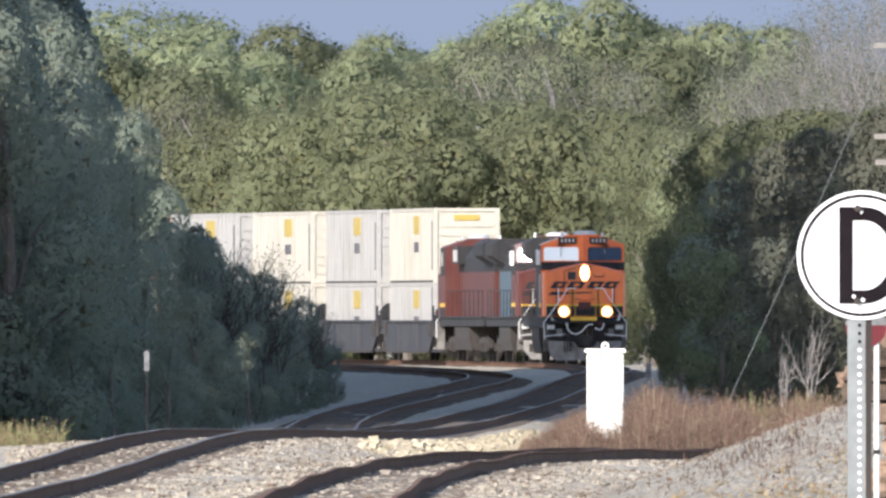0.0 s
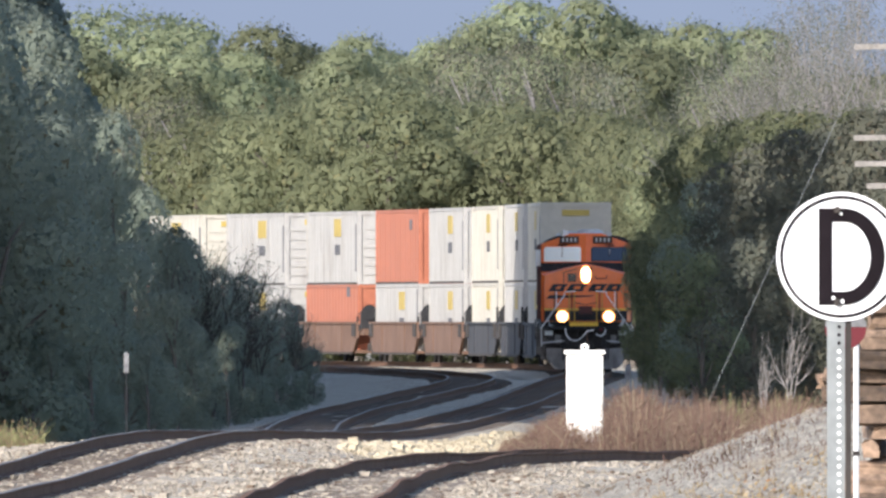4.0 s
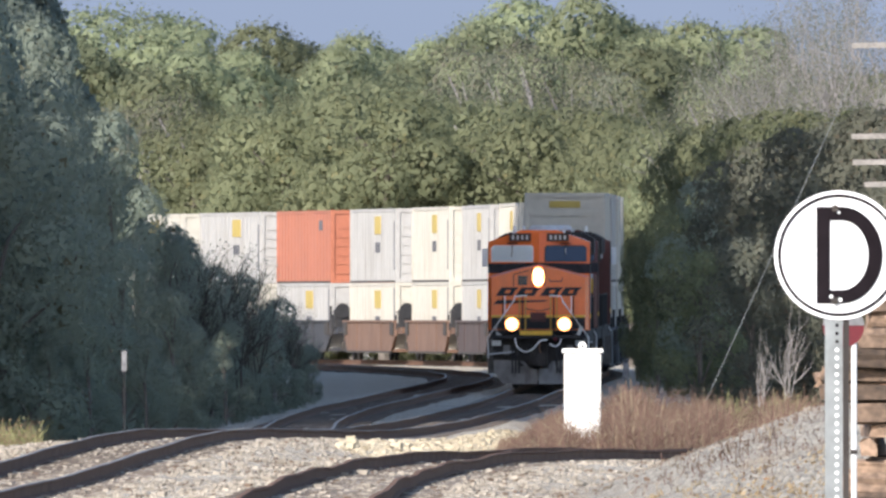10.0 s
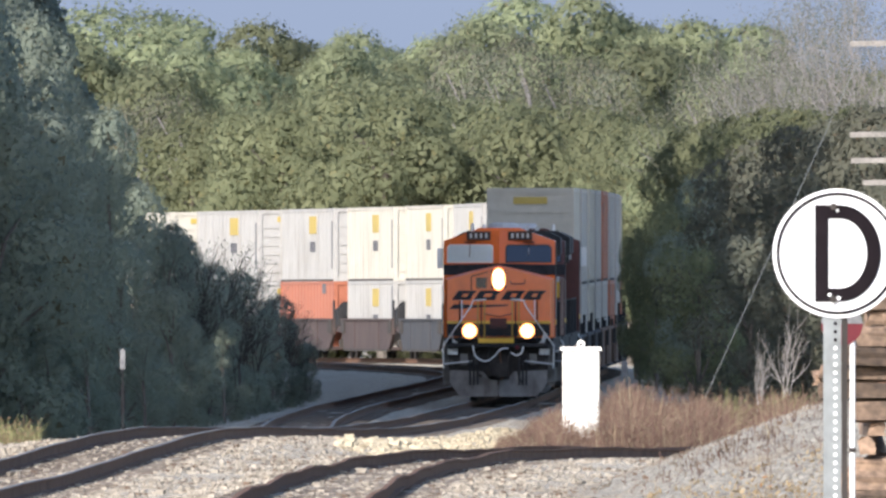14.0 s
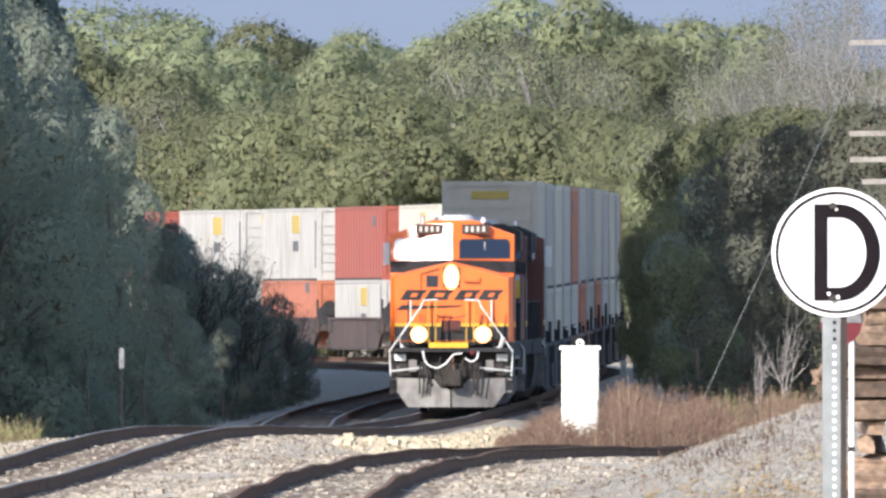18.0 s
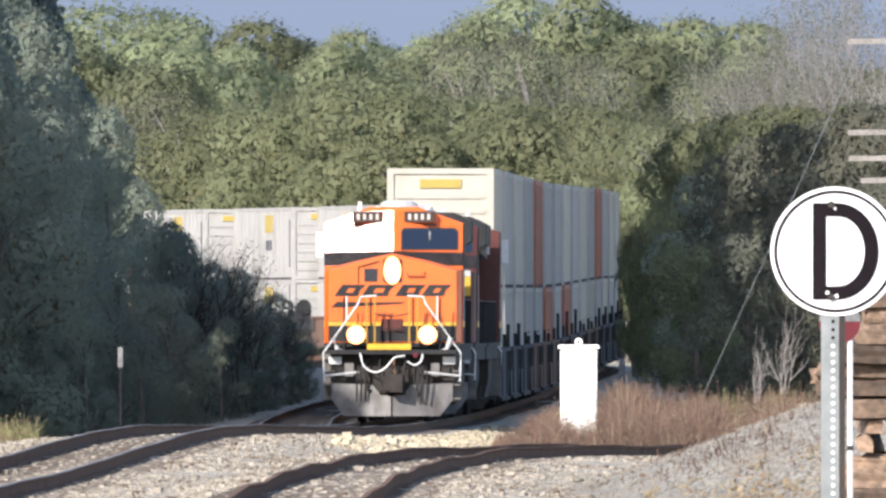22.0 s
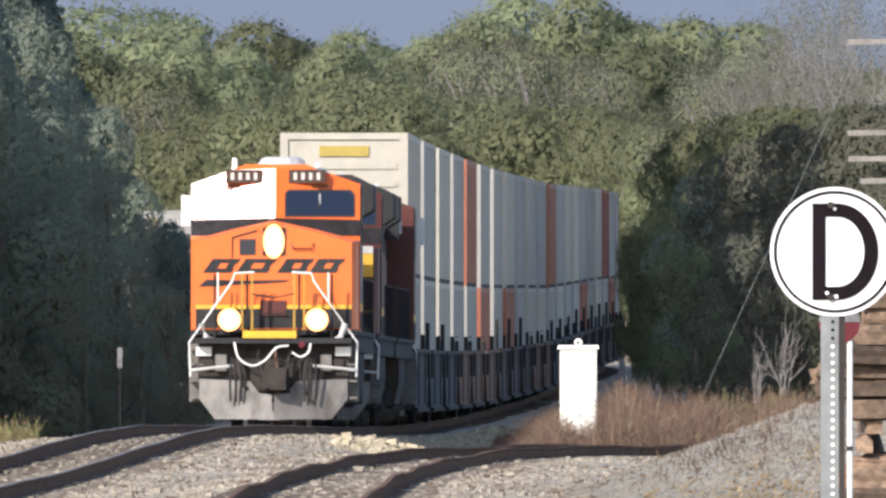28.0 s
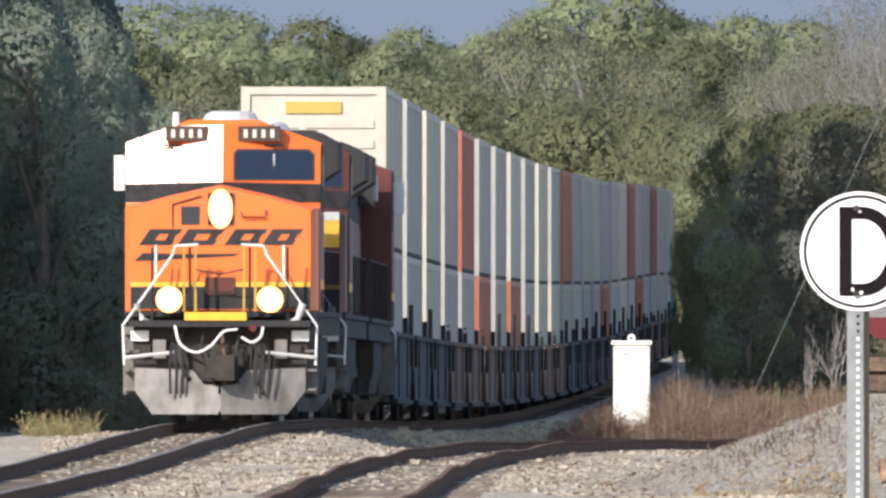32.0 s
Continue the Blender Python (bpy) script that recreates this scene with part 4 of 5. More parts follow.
def tie_stack():
    """Old ties thrown on a stack, askew, with lengthwise and crosswise layers."""
    d = 374.0
    rnd = random.Random(8)
    base = float(ground_z(spot(1540, d), d))
    zb = base
    for lay in range(12):
        cross = lay in (3, 4)
        left = 1453 if lay in (6, 7) else 1528 if cross else 1496 + rnd.uniform(-14, 45)
        tall = 0.16 + rnd.uniform(0.0, 0.10)
        for i in range(3 if cross else 5):
            t = thing("railway_tie", "old weathered split wooden railway tie in a stack", "railway tie", "stack of old ties")
            ln, w, h = 2.6 + rnd.uniform(-0.1, 0.1), 0.23 + rnd.uniform(-0.025, 0.03), tall - rnd.uniform(0.002, 0.02)
            s = Solid()
            rings = []
            for k in range(7):
                x = -ln / 2 + ln * k / 6
                e = 0.03 if k in (0, 6) else 0.014
                ring = [(-w / 2, 0.0), (w / 2, 0.0), (w / 2, h * 0.75), (w / 2 - 0.03, h), (0.0, h), (-w / 2 + 0.03, h), (-w / 2, h * 0.7), (-w / 2 + 0.012, h * 0.4)]
                rings.append([(x + rnd.uniform(-e, e) * 1.4, a + rnd.uniform(-e, e), b + (rnd.uniform(-e, e * 0.4) if b > 0.01 else 0)) for a, b in ring])
            m = len(rings[0])
            s.add([q for ring in rings for q in ring], [tuple(range(m))[::-1], tuple(range(6 * m, 7 * m))] + [(k * m + j, k * m + (j + 1) % m, (k + 1) * m + (j + 1) % m, (k + 1) * m + j) for k in range(6) for j in range(m)])
            part("wood", s, M_OLDTIE, t)
            s = Solid()
            s.box(-0.6, -0.42, -w / 2 + 0.04, w / 2 - 0.04, h - 0.012, h + 0.006)
            part("tie_plate", s, M_RAIL, t, "rusty steel tie plate")
            if cross:
                t.matrix_basis = pose(spot(left, d) + 0.14 + i * 0.55, d + 1.25, zb, 0, 0, 90 + rnd.uniform(-5, 5))
            else:
                t.matrix_basis = pose(spot(left, d) + 1.3 + rnd.uniform(-0.03, 0.3) * (i > 0), d + i * 0.27 + rnd.uniform(-0.03, 0.03), zb, rnd.uniform(-12, 12), rnd.uniform(-1.6, 1.6), rnd.uniform(-9, 9))
        zb += tall + 0.004


def cabinet():
    d = 560.0
    x = spot(1031, d)
    z0 = float(ground_z(x, d)) - 0.05
    top = height_at(622, d)
    t = thing("signal_cabinet", "white painted steel signal cabinet standing in dead weeds", "signal cabinet")
    t.location = (x, d, 0)
    s = Solid()
    s.box(-0.325, 0.325, -0.25, 0.25, z0, top - 0.04)
    part("body", s, M_WHITEBOX, t)
    s = Solid()
    s.loft([(-0.37, -0.3, top - 0.05), (0.37, -0.3, top - 0.05), (0.37, 0.3, top - 0.05), (-0.37, 0.3, top - 0.05)], [(-0.355, -0.28, top + 0.015), (0.355, -0.28, top + 0.015), (0.355, 0.28, top + 0.015), (-0.355, 0.28, top + 0.015)])
    part("roof", s, M_WHITEBOX, t)
    s = Solid()
    annulus(s, 0.0, top + 0.065, 0.028, 0.07, -0.02, 0.02, 24)
    s.box(-0.06, 0.06, -0.02, 0.02, top + 0.005, top + 0.03)
    part("lifting_eye", s, M_WHITEBOX, t)
    s = Solid()
    s.box(-0.29, 0.29, -0.272, -0.252, z0 + 0.12, top - 0.09)
    door = part("door", s, M_WHITEBOX, t)
    for dx in (-0.17, 0.17):
        s = Solid()
        s.box(dx - 0.06, dx + 0.06, -0.29, -0.274, top - 0.30, top - 0.2)
        s.box(dx - 0.075, dx + 0.075, -0.31, -0.274, top - 0.205, top - 0.19)
        part("vent_hood", s, M_WHITEBOX, door)
    s = Solid()
    s.tube([(-0.325, -0.2, z0 + 0.62), (-0.36, -0.22, z0 + 0.62), (-0.36, -0.22, z0 + 0.78), (-0.325, -0.2, z0 + 0.78)], 0.014)
    part("handle", s, M_WHITEBOX, t)
    for z in (z0 + 0.35, z0 + 1.1):
        s = Solid()
        s.tube([(0.3, -0.28, z), (0.3, -0.28, z + 0.1)], 0.016)
        part("hinge", s, M_WHITEBOX, door)


def marker(px, d, y_top, y_bottom, w, label):
    x = spot(px, d)
    t = thing("marker_post", label, "marker post")
    t.location = (x, d, 0)
    s = Solid()
    g = float(ground_z(x, d)) - 0.1
    s.box(-0.012, 0.012, 0.0, 0.02, g, height_at(y_bottom, d) + 0.05)
    part("post", s, M_FLATBLACK, t, "dark steel stake")
    zt, zb = height_at(y_top, d), height_at(y_bottom, d)
    s = Solid()
    s.loft([(-w / 2, -0.012, zb), (w / 2, -0.012, zb), (w / 2, -0.012, zt - 0.02), (0, -0.012, zt), (-w / 2, -0.012, zt - 0.02)], [(-w / 2, -0.002, zb), (w / 2, -0.002, zb), (w / 2, -0.002, zt - 0.02), (0, -0.002, zt), (-w / 2, -0.002, zt - 0.02)])
    plate = part("plate", s, M_DULL, t, "small white plate, shade put into its grey")
    s = Solid()
    h = zt - zb
    s.box(-w * 0.28, w * 0.28, -0.016, -0.0125, zb + h * 0.25, zb + h * 0.4)
    part("dark_bar", s, M_MARK, plate)


def telegraph_pole():
    d = 645.0
    x = spot(1628, d)
    t = thing("telegraph_pole", "old wooden telegraph pole with bleached crossarms and guy wire", "telegraph pole")
    t.location = (x, d, 0)
    g = float(ground_z(x, d))
    s = Solid()
    s.tube([(0, 0, g - 0.5), (0, 0, g + 5), (0.03, 0, height_at(-130, d))], 0.17, 0.11, 10)
    part("pole", s, M_POLE, t)
    arms = [(84, 1508), (245, 1507), (291, 1509), (330, 1530), (-60, 1520)]
    for py, px in arms:
        half = spot(1628, d) - spot(px, d)
        z = height_at(py, d)
        s = Solid()
        s.loft([(-half, -0.16, z - 0.055), (-half, -0.10, z - 0.055), (-half, -0.10, z + 0.055), (-half, -0.16, z + 0.055)], [(half, -0.16, z - 0.02), (half, -0.10, z - 0.02), (half, -0.10, z + 0.09), (half, -0.16, z + 0.09)])
        arm = part("crossarm", s, M_ARM, t, "sun-bleached wooden crossarm")
        s = Solid()
        for sgn in (-1, 1):
            s.tube([(sgn * half * 0.4, -0.09, z + 0.01), (0, -0.12, z - 0.4)], 0.016, n=5)
        part("brace", s, M_UNDER, arm)
    s = Solid()
    gx = spot(1210, d) - x
    s.tube([(gx, 0, float(ground_z(spot(1210, d), d))), (-0.05, 0, height_at(-110, d))], 0.006, n=5)
    part("guy_wire", s, M_ZINC, t, "thin slanting guy wire")


def trackside_bits():
    rnd = random.Random(6)
    s = Solid()
    d = 540.0
    x = spot(1080, d)
    g = float(ground_z(x, d))
    s.loft([(x - 0.13, d - 0.1, g - 0.02), (x + 0.13, d - 0.1, g - 0.02), (x + 0.13, d + 0.1, g - 0.02), (x - 0.13, d + 0.1, g - 0.02)], [(x - 0.12, d - 0.08, g + 0.16), (x + 0.11, d - 0.09, g + 0.19), (x + 0.1, d + 0.08, g + 0.18), (x - 0.11, d + 0.09, g + 0.17)])
    tagged(part("stone_block", s, M_STRAWSTONE, None), "pale yellowish concrete block in the weeds", "concrete block")
    for px, py, w in ((1230, 852, 0.12), (1160, 876, 0.1)):
        d = 2.6 * FOCAL / (py - 535)
        x = spot(px, d)
        g = float(ground_z(x, d))
        s = Solid()
        rr = [(rnd.uniform(0.8, 1.1), a) for a in np.linspace(0, 2 * math.pi, 10)[:-1]]
        s.loft([(x + w / 2 * r * math.cos(a), d + w / 2 * r * math.sin(a), g - 0.02) for r, a in rr], [(x + w / 3 * r * math.cos(a), d + w / 3 * r * math.sin(a), g + w * 0.5) for r, a in rr])
        tagged(part("boulder", s, M_STRAWSTONE, None), "pale tan limestone lump on the gravel", "stone")


M_STRAWSTONE = mat("tan_limestone", (0.55, 0.44, 0.27), 0.9, 0, 0.25, 8, 1.5, 0.4)
derail_sign()
target_sign()
tie_stack()
cabinet()
marker(220, 630.0, 624, 660, 0.10, "small white plate, shade put into its grey on a stake before dark trees")
marker(1108, 800.0, 645, 672, 0.16, "small white plate, shade put into its grey on a stake in weeds")
telegraph_pole()
trackside_bits()


# ---- train ----
def hole_free(name, x0, x1, y0, y1, z0, z1, material, parent, label=""):
    return part(name, Solid().box(x0, x1, y0, y1, z0, z1), material, parent, label)


def wheel_mesh():
    s = Solid()
    n = 20
    for r, x0, x1 in ((0.53, -0.065, 0.05), (0.57, -0.075, -0.06), (0.2, 0.05, 0.09)):
        ring = [(r * math.cos(2 * math.pi * i / n), r * math.sin(2 * math.pi * i / n)) for i in range(n)]
        s.loft([(x0, a, b) for a, b in ring], [(x1, a, b) for a, b in ring])
    return s


def truck(parent, y, axles, small=False):
    """A bogie: side frames, bolster, journal boxes and wheels."""
    k = 0.85 if small else 1.0
    span = max(abs(a) for a in axles)
    s = Solid().box(-1.0, 1.0, y - 0.25, y + 0.25, 0.5, 0.98)
    fr = part("bogie", s, M_UNDER, parent, "grimy steel bogie frame")
    for sg in (-1, 1):
        xa, xb = sorted((sg * 0.98, sg * 1.14))
        prof = [(-span - 0.45, 0.52), (-0.6, 0.36), (0.6, 0.36), (span + 0.45, 0.52), (span + 0.45, 0.82), (0.6, 0.95), (-0.6, 0.95), (-span - 0.45, 0.82)]
        s = Solid().loft([(xa, y + a, b) for a, b in prof], [(xb, y + a, b) for a, b in prof])
        part("side_frame", s, M_UNDER, fr)
        for a in axles:
            xo, xp = sorted((sg * 1.14, sg * 1.26))
            hole_free("journal_box", xo, xp, y + a - 0.16, y + a + 0.16, 0.42, 0.72, M_UNDER, fr)
    for a in axles:
        for sg in (-1, 1):
            m = pose(sg * 0.745, y + a, 0.53 * k, 0, 0, 0 if sg > 0 else 180) @ Matrix.Diagonal((1, k, k, 1))
            if WHEELS:
                again(WHEELS[0], m, fr)
            else:
                WHEELS.append(part("wheel", wheel_mesh(), M_UNDER, fr, at_pose=m))


WHEELS = []


def cab_y(x, z):
    """The cab's front: two panes folded at the middle and leaning back."""
    return 9.0 - 0.287 * abs(x) - 0.28 * max(0.0, z - 3.45)


def on_cab(s, outline, o0, o1):
    s.loft([(x, cab_y(x, z) + o0, z) for x, z in outline], [(x, cab_y(x, z) + o1, z) for x, z in outline])
    return s


def curve_through(pts, k=6):
    """A rounded line through points."""
    p = [np.array(a, dtype=float) for a in pts]
    p = [2 * p[0] - p[1]] + p + [2 * p[-1] - p[-2]]
    out = []
    for a, b, c, d in zip(p, p[1:], p[2:], p[3:]):
        for i in range(k):
            t = i / k
            out.append(tuple(0.5 * (2 * b + (c - a) * t + (2 * a - 5 * b + 4 * c - d) * t * t + (3 * b - a - 3 * c + d) * t ** 3)))
    return out + [tuple(p[-2])]


def locomotive(paint, label, hood_side):
    t = thing("locomotive", label, "locomotive", "locomotives")
    # underframe and running gear
    s = Solid()
    s.box(-1.45, 1.45, -10.4, 9.9, 1.36, 1.66)
    s.box(-1.5, 1.5, -10.4, 10.3, 1.66, 1.74)
    part("underframe", s, M_BLACK, t)
    s = Solid()
    s.loft([(-1.3, -3.4, 0.45), (1.3, -3.4, 0.45), (1.4, -3.4, 0.9), (1.4, -3.4, 1.34), (-1.4, -3.4, 1.34), (-1.4, -3.4, 0.9)], [(-1.3, 3.4, 0.45), (1.3, 3.4, 0.45), (1.4, 3.4, 0.9), (1.4, 3.4, 1.34), (-1.4, 3.4, 1.34), (-1.4, 3.4, 0.9)])
    part("fuel_tank", s, M_UNDER, t)
    truck(t, 6.9, (-1.95, 0, 1.95))
    truck(t, -6.9, (-1.95, 0, 1.95))
    # long hood
    prof = [(-0.98, 1.74), (0.98, 1.74), (0.98, 3.45), (-0.98, 3.45)]
    s = Solid().loft([(x, -10.0, z) for x, z in prof], [(x, 6.2, z) for x, z in prof])
    hood = part("hood", s, hood_side, t)
    prof = [(-1.0, 3.45), (1.0, 3.45), (0.98, 4.0), (0.7, 4.36), (-0.7, 4.36), (-0.98, 4.0)]
    s = Solid().loft([(x, -10.02, z) for x, z in prof], [(x, 6.2, z) for x, z in prof])
    part("hood_top", s, M_BLACK, t, "black hood roof")
    for sg in (-1, 1):
        for k in range(12):
            a, b = sorted((sg * 0.985, sg * 1.005))
            y = -9.6 + k * 1.28
            hole_free("hood_door", a, b, y, y + 1.16, 1.95, 3.35, hood_side, hood)
    s = Solid()
    prof = [(-0.95, 3.7), (0.95, 3.7), (1.5, 4.05), (1.5, 4.5), (1.2, 4.66), (-1.2, 4.66), (-1.5, 4.5), (-1.5, 4.05)]
    s.loft([(x, -10.1, z) for x, z in prof], [(x, -6.4, z) for x, z in prof])
    rad = part("radiator", s, M_BLACK, t, "overhanging black radiator section")
    for k in range(6):
        hole_free("radiator_slat", -1.1, 1.1, -9.9 + k * 0.58, -9.6 + k * 0.58, 4.66, 4.70, M_UNDER, rad)
    s = Solid().box(-1.25, 1.25, 3.6, 5.6, 3.75, 4.45)
    part("brake_grid_housing", s, M_BLACK, t)
    for sg in (-1, 1):
        a, b = sorted((sg * 1.25, sg * 1.31))
        hole_free("blower_cover", a, b, 4.0, 5.2, 3.85, 4.3, M_GREYSTEEL, t, "pale grey blower cover")
    s = Solid().tube([(0, -1.0, 4.3), (0, -1.0, 4.62)], 0.38, 0.34, 12)
    part("exhaust_stack", s, M_UNDER, t)
    # side handrails
    for sg in (-1, 1):
        s = Solid()
        s.tube([(sg * 1.44, -9.8, 2.72), (sg * 1.44, 6.0, 2.72)], 0.018, n=5)
        for k in range(9):
            s.tube([(sg * 1.44, -9.8 + k * 1.97, 1.7), (sg * 1.44, -9.8 + k * 1.97, 2.72)], 0.016, n=5)
        part("handrail", s, M_BLACK, t, "black side handrail")
    # cab
    front = [(-1.53, 1.74), (0, 1.74), (1.53, 1.74), (1.53, 4.40), (0.8, 4.66), (0, 4.68), (-0.8, 4.66), (-1.53, 4.40)]
    s = Solid()
    vs = [(x, 6.2, z) for x, z in front] + [(x, cab_y(x, z), z) for x, z in front]
    mids = [(x, cab_y(x, 3.45), 3.45) for x in (-1.53, 0, 1.53)]
    n = 8
    fs = [tuple(range(n))[::-1]] + [(i, (i + 1) % n, n + (i + 1) % n, n + i) for i in (0, 1, 3, 4, 5, 6)]
    fs += [(2, 3, 11, 18, 10), (7, 0, 8, 16, 15), (8, 9, 17, 16), (9, 10, 18, 17), (17, 18, 11, 12, 13), (16, 17, 13, 14, 15)]
    s.add(vs + mids, fs)
    cab = part("cab", s, paint, t)
    s = Solid()
    on_cab(s, [(0.0, 3.455), (1.535, 3.455), (1.535, 3.75), (0.0, 3.78)], -0.02, 0.006)
    part("glare_panel", s, M_FLATBLACK, cab, "black anti-glare panel")
    s = Solid()
    on_cab(s, [(-1.535, 3.455), (0.0, 3.455), (0.0, 3.78), (-1.535, 3.75)], -0.02, 0.006)
    part("glare_panel", s, M_FLATBLACK, cab, "black anti-glare panel")
    for sg in (-1, 1):
        xa, xb = (0.17, 1.44) if sg > 0 else (-1.44, -0.17)
        s = Solid()
        o = [(xa, 3.80), (xb, 3.80), (xb, 4.22), (xb - 0.08, 4.30), (xa + 0.06, 4.30), (xa, 4.24)]
        if sg < 0:
            o = [(xa, 3.80), (xb, 3.80), (xb, 4.24), (xb - 0.06, 4.30), (xa + 0.08, 4.30), (xa, 4.22)]
        on_cab(s, o, -0.01, 0.012)
        # White gasket and pale pane on one side stand for glare.
        frame_p = part("windshield_frame", s, M_RAILWHITE if sg > 0 else M_UNDER, cab, "windshield gasket")
        c = ((xa + xb) / 2, 4.05)
        o2 = [(c[0] + (x - c[0]) * 0.955, c[1] + (z - c[1]) * 0.88) for x, z in o]
        s = Solid()
        on_cab(s, o2, 0.008, 0.016)
        part("windshield", s, M_GLARE if sg > 0 else M_GLASS, frame_p, "windshield pane coloured pale for sky glare" if sg > 0 else "tinted windshield")
        s = Solid()
        y = cab_y(c[0], 4.3)
        s.tube([(c[0], y + 0.03, 4.33), (c[0] + 0.02, cab_y(c[0], 4.0) + 0.03, 3.95)], 0.012, n=5)
        s.tube([(c[0] - 0.15, y + 0.04, 4.36), (c[0] + 0.15, y + 0.04, 4.36)], 0.02, n=5)
        part("wiper", s, M_BLACK, cab)
        # number board with four pale bars
        nx = sg * 0.57
        s = Solid()
        o = [(nx - 0.33, 4.42), (nx + 0.33, 4.42), (nx + 0.33, 4.66), (nx - 0.33, 4.66)]
        yb = cab_y(0.3, 4.42) + 0.02
        s.loft([(x, yb - 0.3, z) for x, z in o], [(x, yb, z) for x, z in o])
        board = part("number_board", s, M_BOARD, cab, "dark brown number board")
        for k in range(4):
            bx = nx - 0.21 + k * 0.14
            hole_free("pale_bar", bx - 0.03, bx + 0.03, yb + 0.002, yb + 0.008, 4.475, 4.605, M_NUMBER, board)
        a, b = sorted((sg * 1.532, sg * 1.545))
        fr = hole_free("side_window_frame", a, b, 6.7, 8.1, 3.62, 4.26, M_BLACK, cab)
        a, b = sorted((sg * 1.546, sg * 1.552))
        hole_free("side_window", a, b, 6.78, 8.02, 3.69, 4.2, M_GLASS, fr, "tinted side window")
        if sg > 0:
            hole_free("mirror", 1.56, 1.72, 8.15, 8.19, 3.65, 4.2, M_RAILWHITE, cab, "pale wind deflector")
        s = Solid()
        s.box(c[0] - 0.012, c[0] + 0.012, cab_y(c[0], 4.05) + 0.01, cab_y(c[0], 4.05) + 0.02, 3.88, 4.22)
        part("windshield_bar", s, M_GREYSTEEL, frame_p)
        a, b = sorted((sg * 1.532, sg * 1.542))
        hole_free("cab_stripe", a, b, 6.25, 8.35, 2.1, 2.24, M_YELLOW, cab, "yellow stripe")
        hole_free("cab_side_panel", a, b, 6.25, 8.35, 1.76, 2.08, M_BLACK, cab, "black lower panel")
        # The leader's side sheet is coloured dark in place of shade.
        hole_free("cab_side_sheet", a, b, 6.25, 8.28, 2.25, 3.28, M_BLUEGREY if paint is M_ORANGE else paint, cab, "cab side sheet, coloured dark on the leader for shade")
        a, b = sorted((sg * 1.5305, sg * 1.536))
        hole_free("cab_window_band", a, b, 6.22, 8.3, 3.3, 4.38, M_BLACK, cab, "black window band")
    roof = [(-0.75, 4.67), (0.75, 4.67), (0.55, 4.76), (-0.55, 4.76)]
    s = Solid().loft([(x, 6.3, z) for x, z in roof], [(x, 8.2, z) for x, z in roof])
    part("roof_hatch", s, paint, cab)
    s = Solid().tube([(-0.1, 7.7, 4.74), (-0.1, 7.7, 4.86), (-0.1, 7.7, 4.90)], 0.46, 0.30, 16)
    part("antenna_dome", s, M_GREYSTEEL, t, "pale antenna dome")
    s = Solid().tube([(0.75, 8.0, 4.65), (0.75, 8.0, 4.88)], 0.06, 0.045, 8)
    part("beacon", s, M_RAILWHITE, t)
    s = Solid()
    for k in range(3):
        s.tube([(-0.75, 7.2 + k * 0.2, 4.72), (-0.75, 7.75 + k * 0.1, 4.76)], 0.03, 0.07, 8)
    s.tube([(-0.75, 7.4, 4.6), (-0.75, 7.4, 4.85)], 0.02, n=5)
    part("horn", s, M_GREYSTEEL, t)
    # nose
    def nose_outline(y, k, dz=0.0):
        return [(-1.5 * k, y, 1.76), (1.5 * k, y, 1.76), (1.5 * k, y, 3.38 + dz), (0.75 * k, y, 3.58 + dz), (0, y, 3.74 + dz), (-0.75 * k, y, 3.58 + dz), (-1.5 * k, y, 3.38 + dz)]
    s = Solid()
    s.loft(nose_outline(8.3, 1.0), nose_outline(9.95, 1.0, -0.01))
    s.loft(nose_outline(9.95, 1.0, -0.01), [(x, y + (0.0 if z < 2 else -0.05 * (z - 2)), z) for x, y, z in nose_outline(10.16, 0.94, -0.05)])
    nose = part("nose", s, paint, t)

    def nose_y(z):
        return 10.16 - 0.05 * max(0.0, z - 2)
    s = Solid()
    s.loft([(-1.41, 10.14, 2.13), (1.41, 10.14, 2.13), (1.41, 10.14, 2.2), (-1.41, 10.14, 2.2)], [(-1.41, 10.168, 2.13), (1.41, 10.168, 2.13), (1.41, 10.166, 2.2), (-1.41, 10.166, 2.2)])
    part("nose_stripe", s, M_YELLOW, nose, "yellow stripe")
    s = Solid().box(-1.41, 1.41, 10.1, 10.17, 1.78, 2.125)
    part("nose_skirt", s, M_BLACK, nose, "black lower band")
    # dark slanted shapes of the emblem
    s = Solid()
    for u0, u1 in ((-1.20, -0.72), (-0.60, -0.06), (0.14, 0.62), (0.72, 1.18)):
        def slab(x0, x1, z0, z1):
            """A slanted dark patch; x runs to the picture's right."""
            o = [(-(x0 + (z0 - 2.9) * 0.7), z0), (-(x1 + (z0 - 2.9) * 0.7), z0), (-(x1 + (z1 - 2.9) * 0.7), z1), (-(x0 + (z1 - 2.9) * 0.7), z1)]
            s.loft([(x, nose_y(z) - 0.01, z) for x, z in o], [(x, nose_y(z) + 0.006, z) for x, z in o])
        slab(u0, u1 + 0.03, 2.78, 2.86)
        slab(u0, u1 + 0.03, 2.955, 3.035)
        slab(u0, u0 + 0.2, 2.86, 2.955)
        slab(u1 - 0.13, u1, 2.86, 2.955)
    part("emblem", s, M_BLACK, nose, "dark slanted emblem shapes")
    s = Solid()
    for o in ([(1.36, 2.53), (0.92, 2.54), (0.80, 2.65), (1.22, 2.66)], [(0.92, 2.55), (-0.2, 2.61), (-0.3, 2.65), (0.85, 2.64)]):
        s.loft([(x, nose_y(z) - 0.01, z) for x, z in o], [(x, nose_y(z) + 0.006, z) for x, z in o])
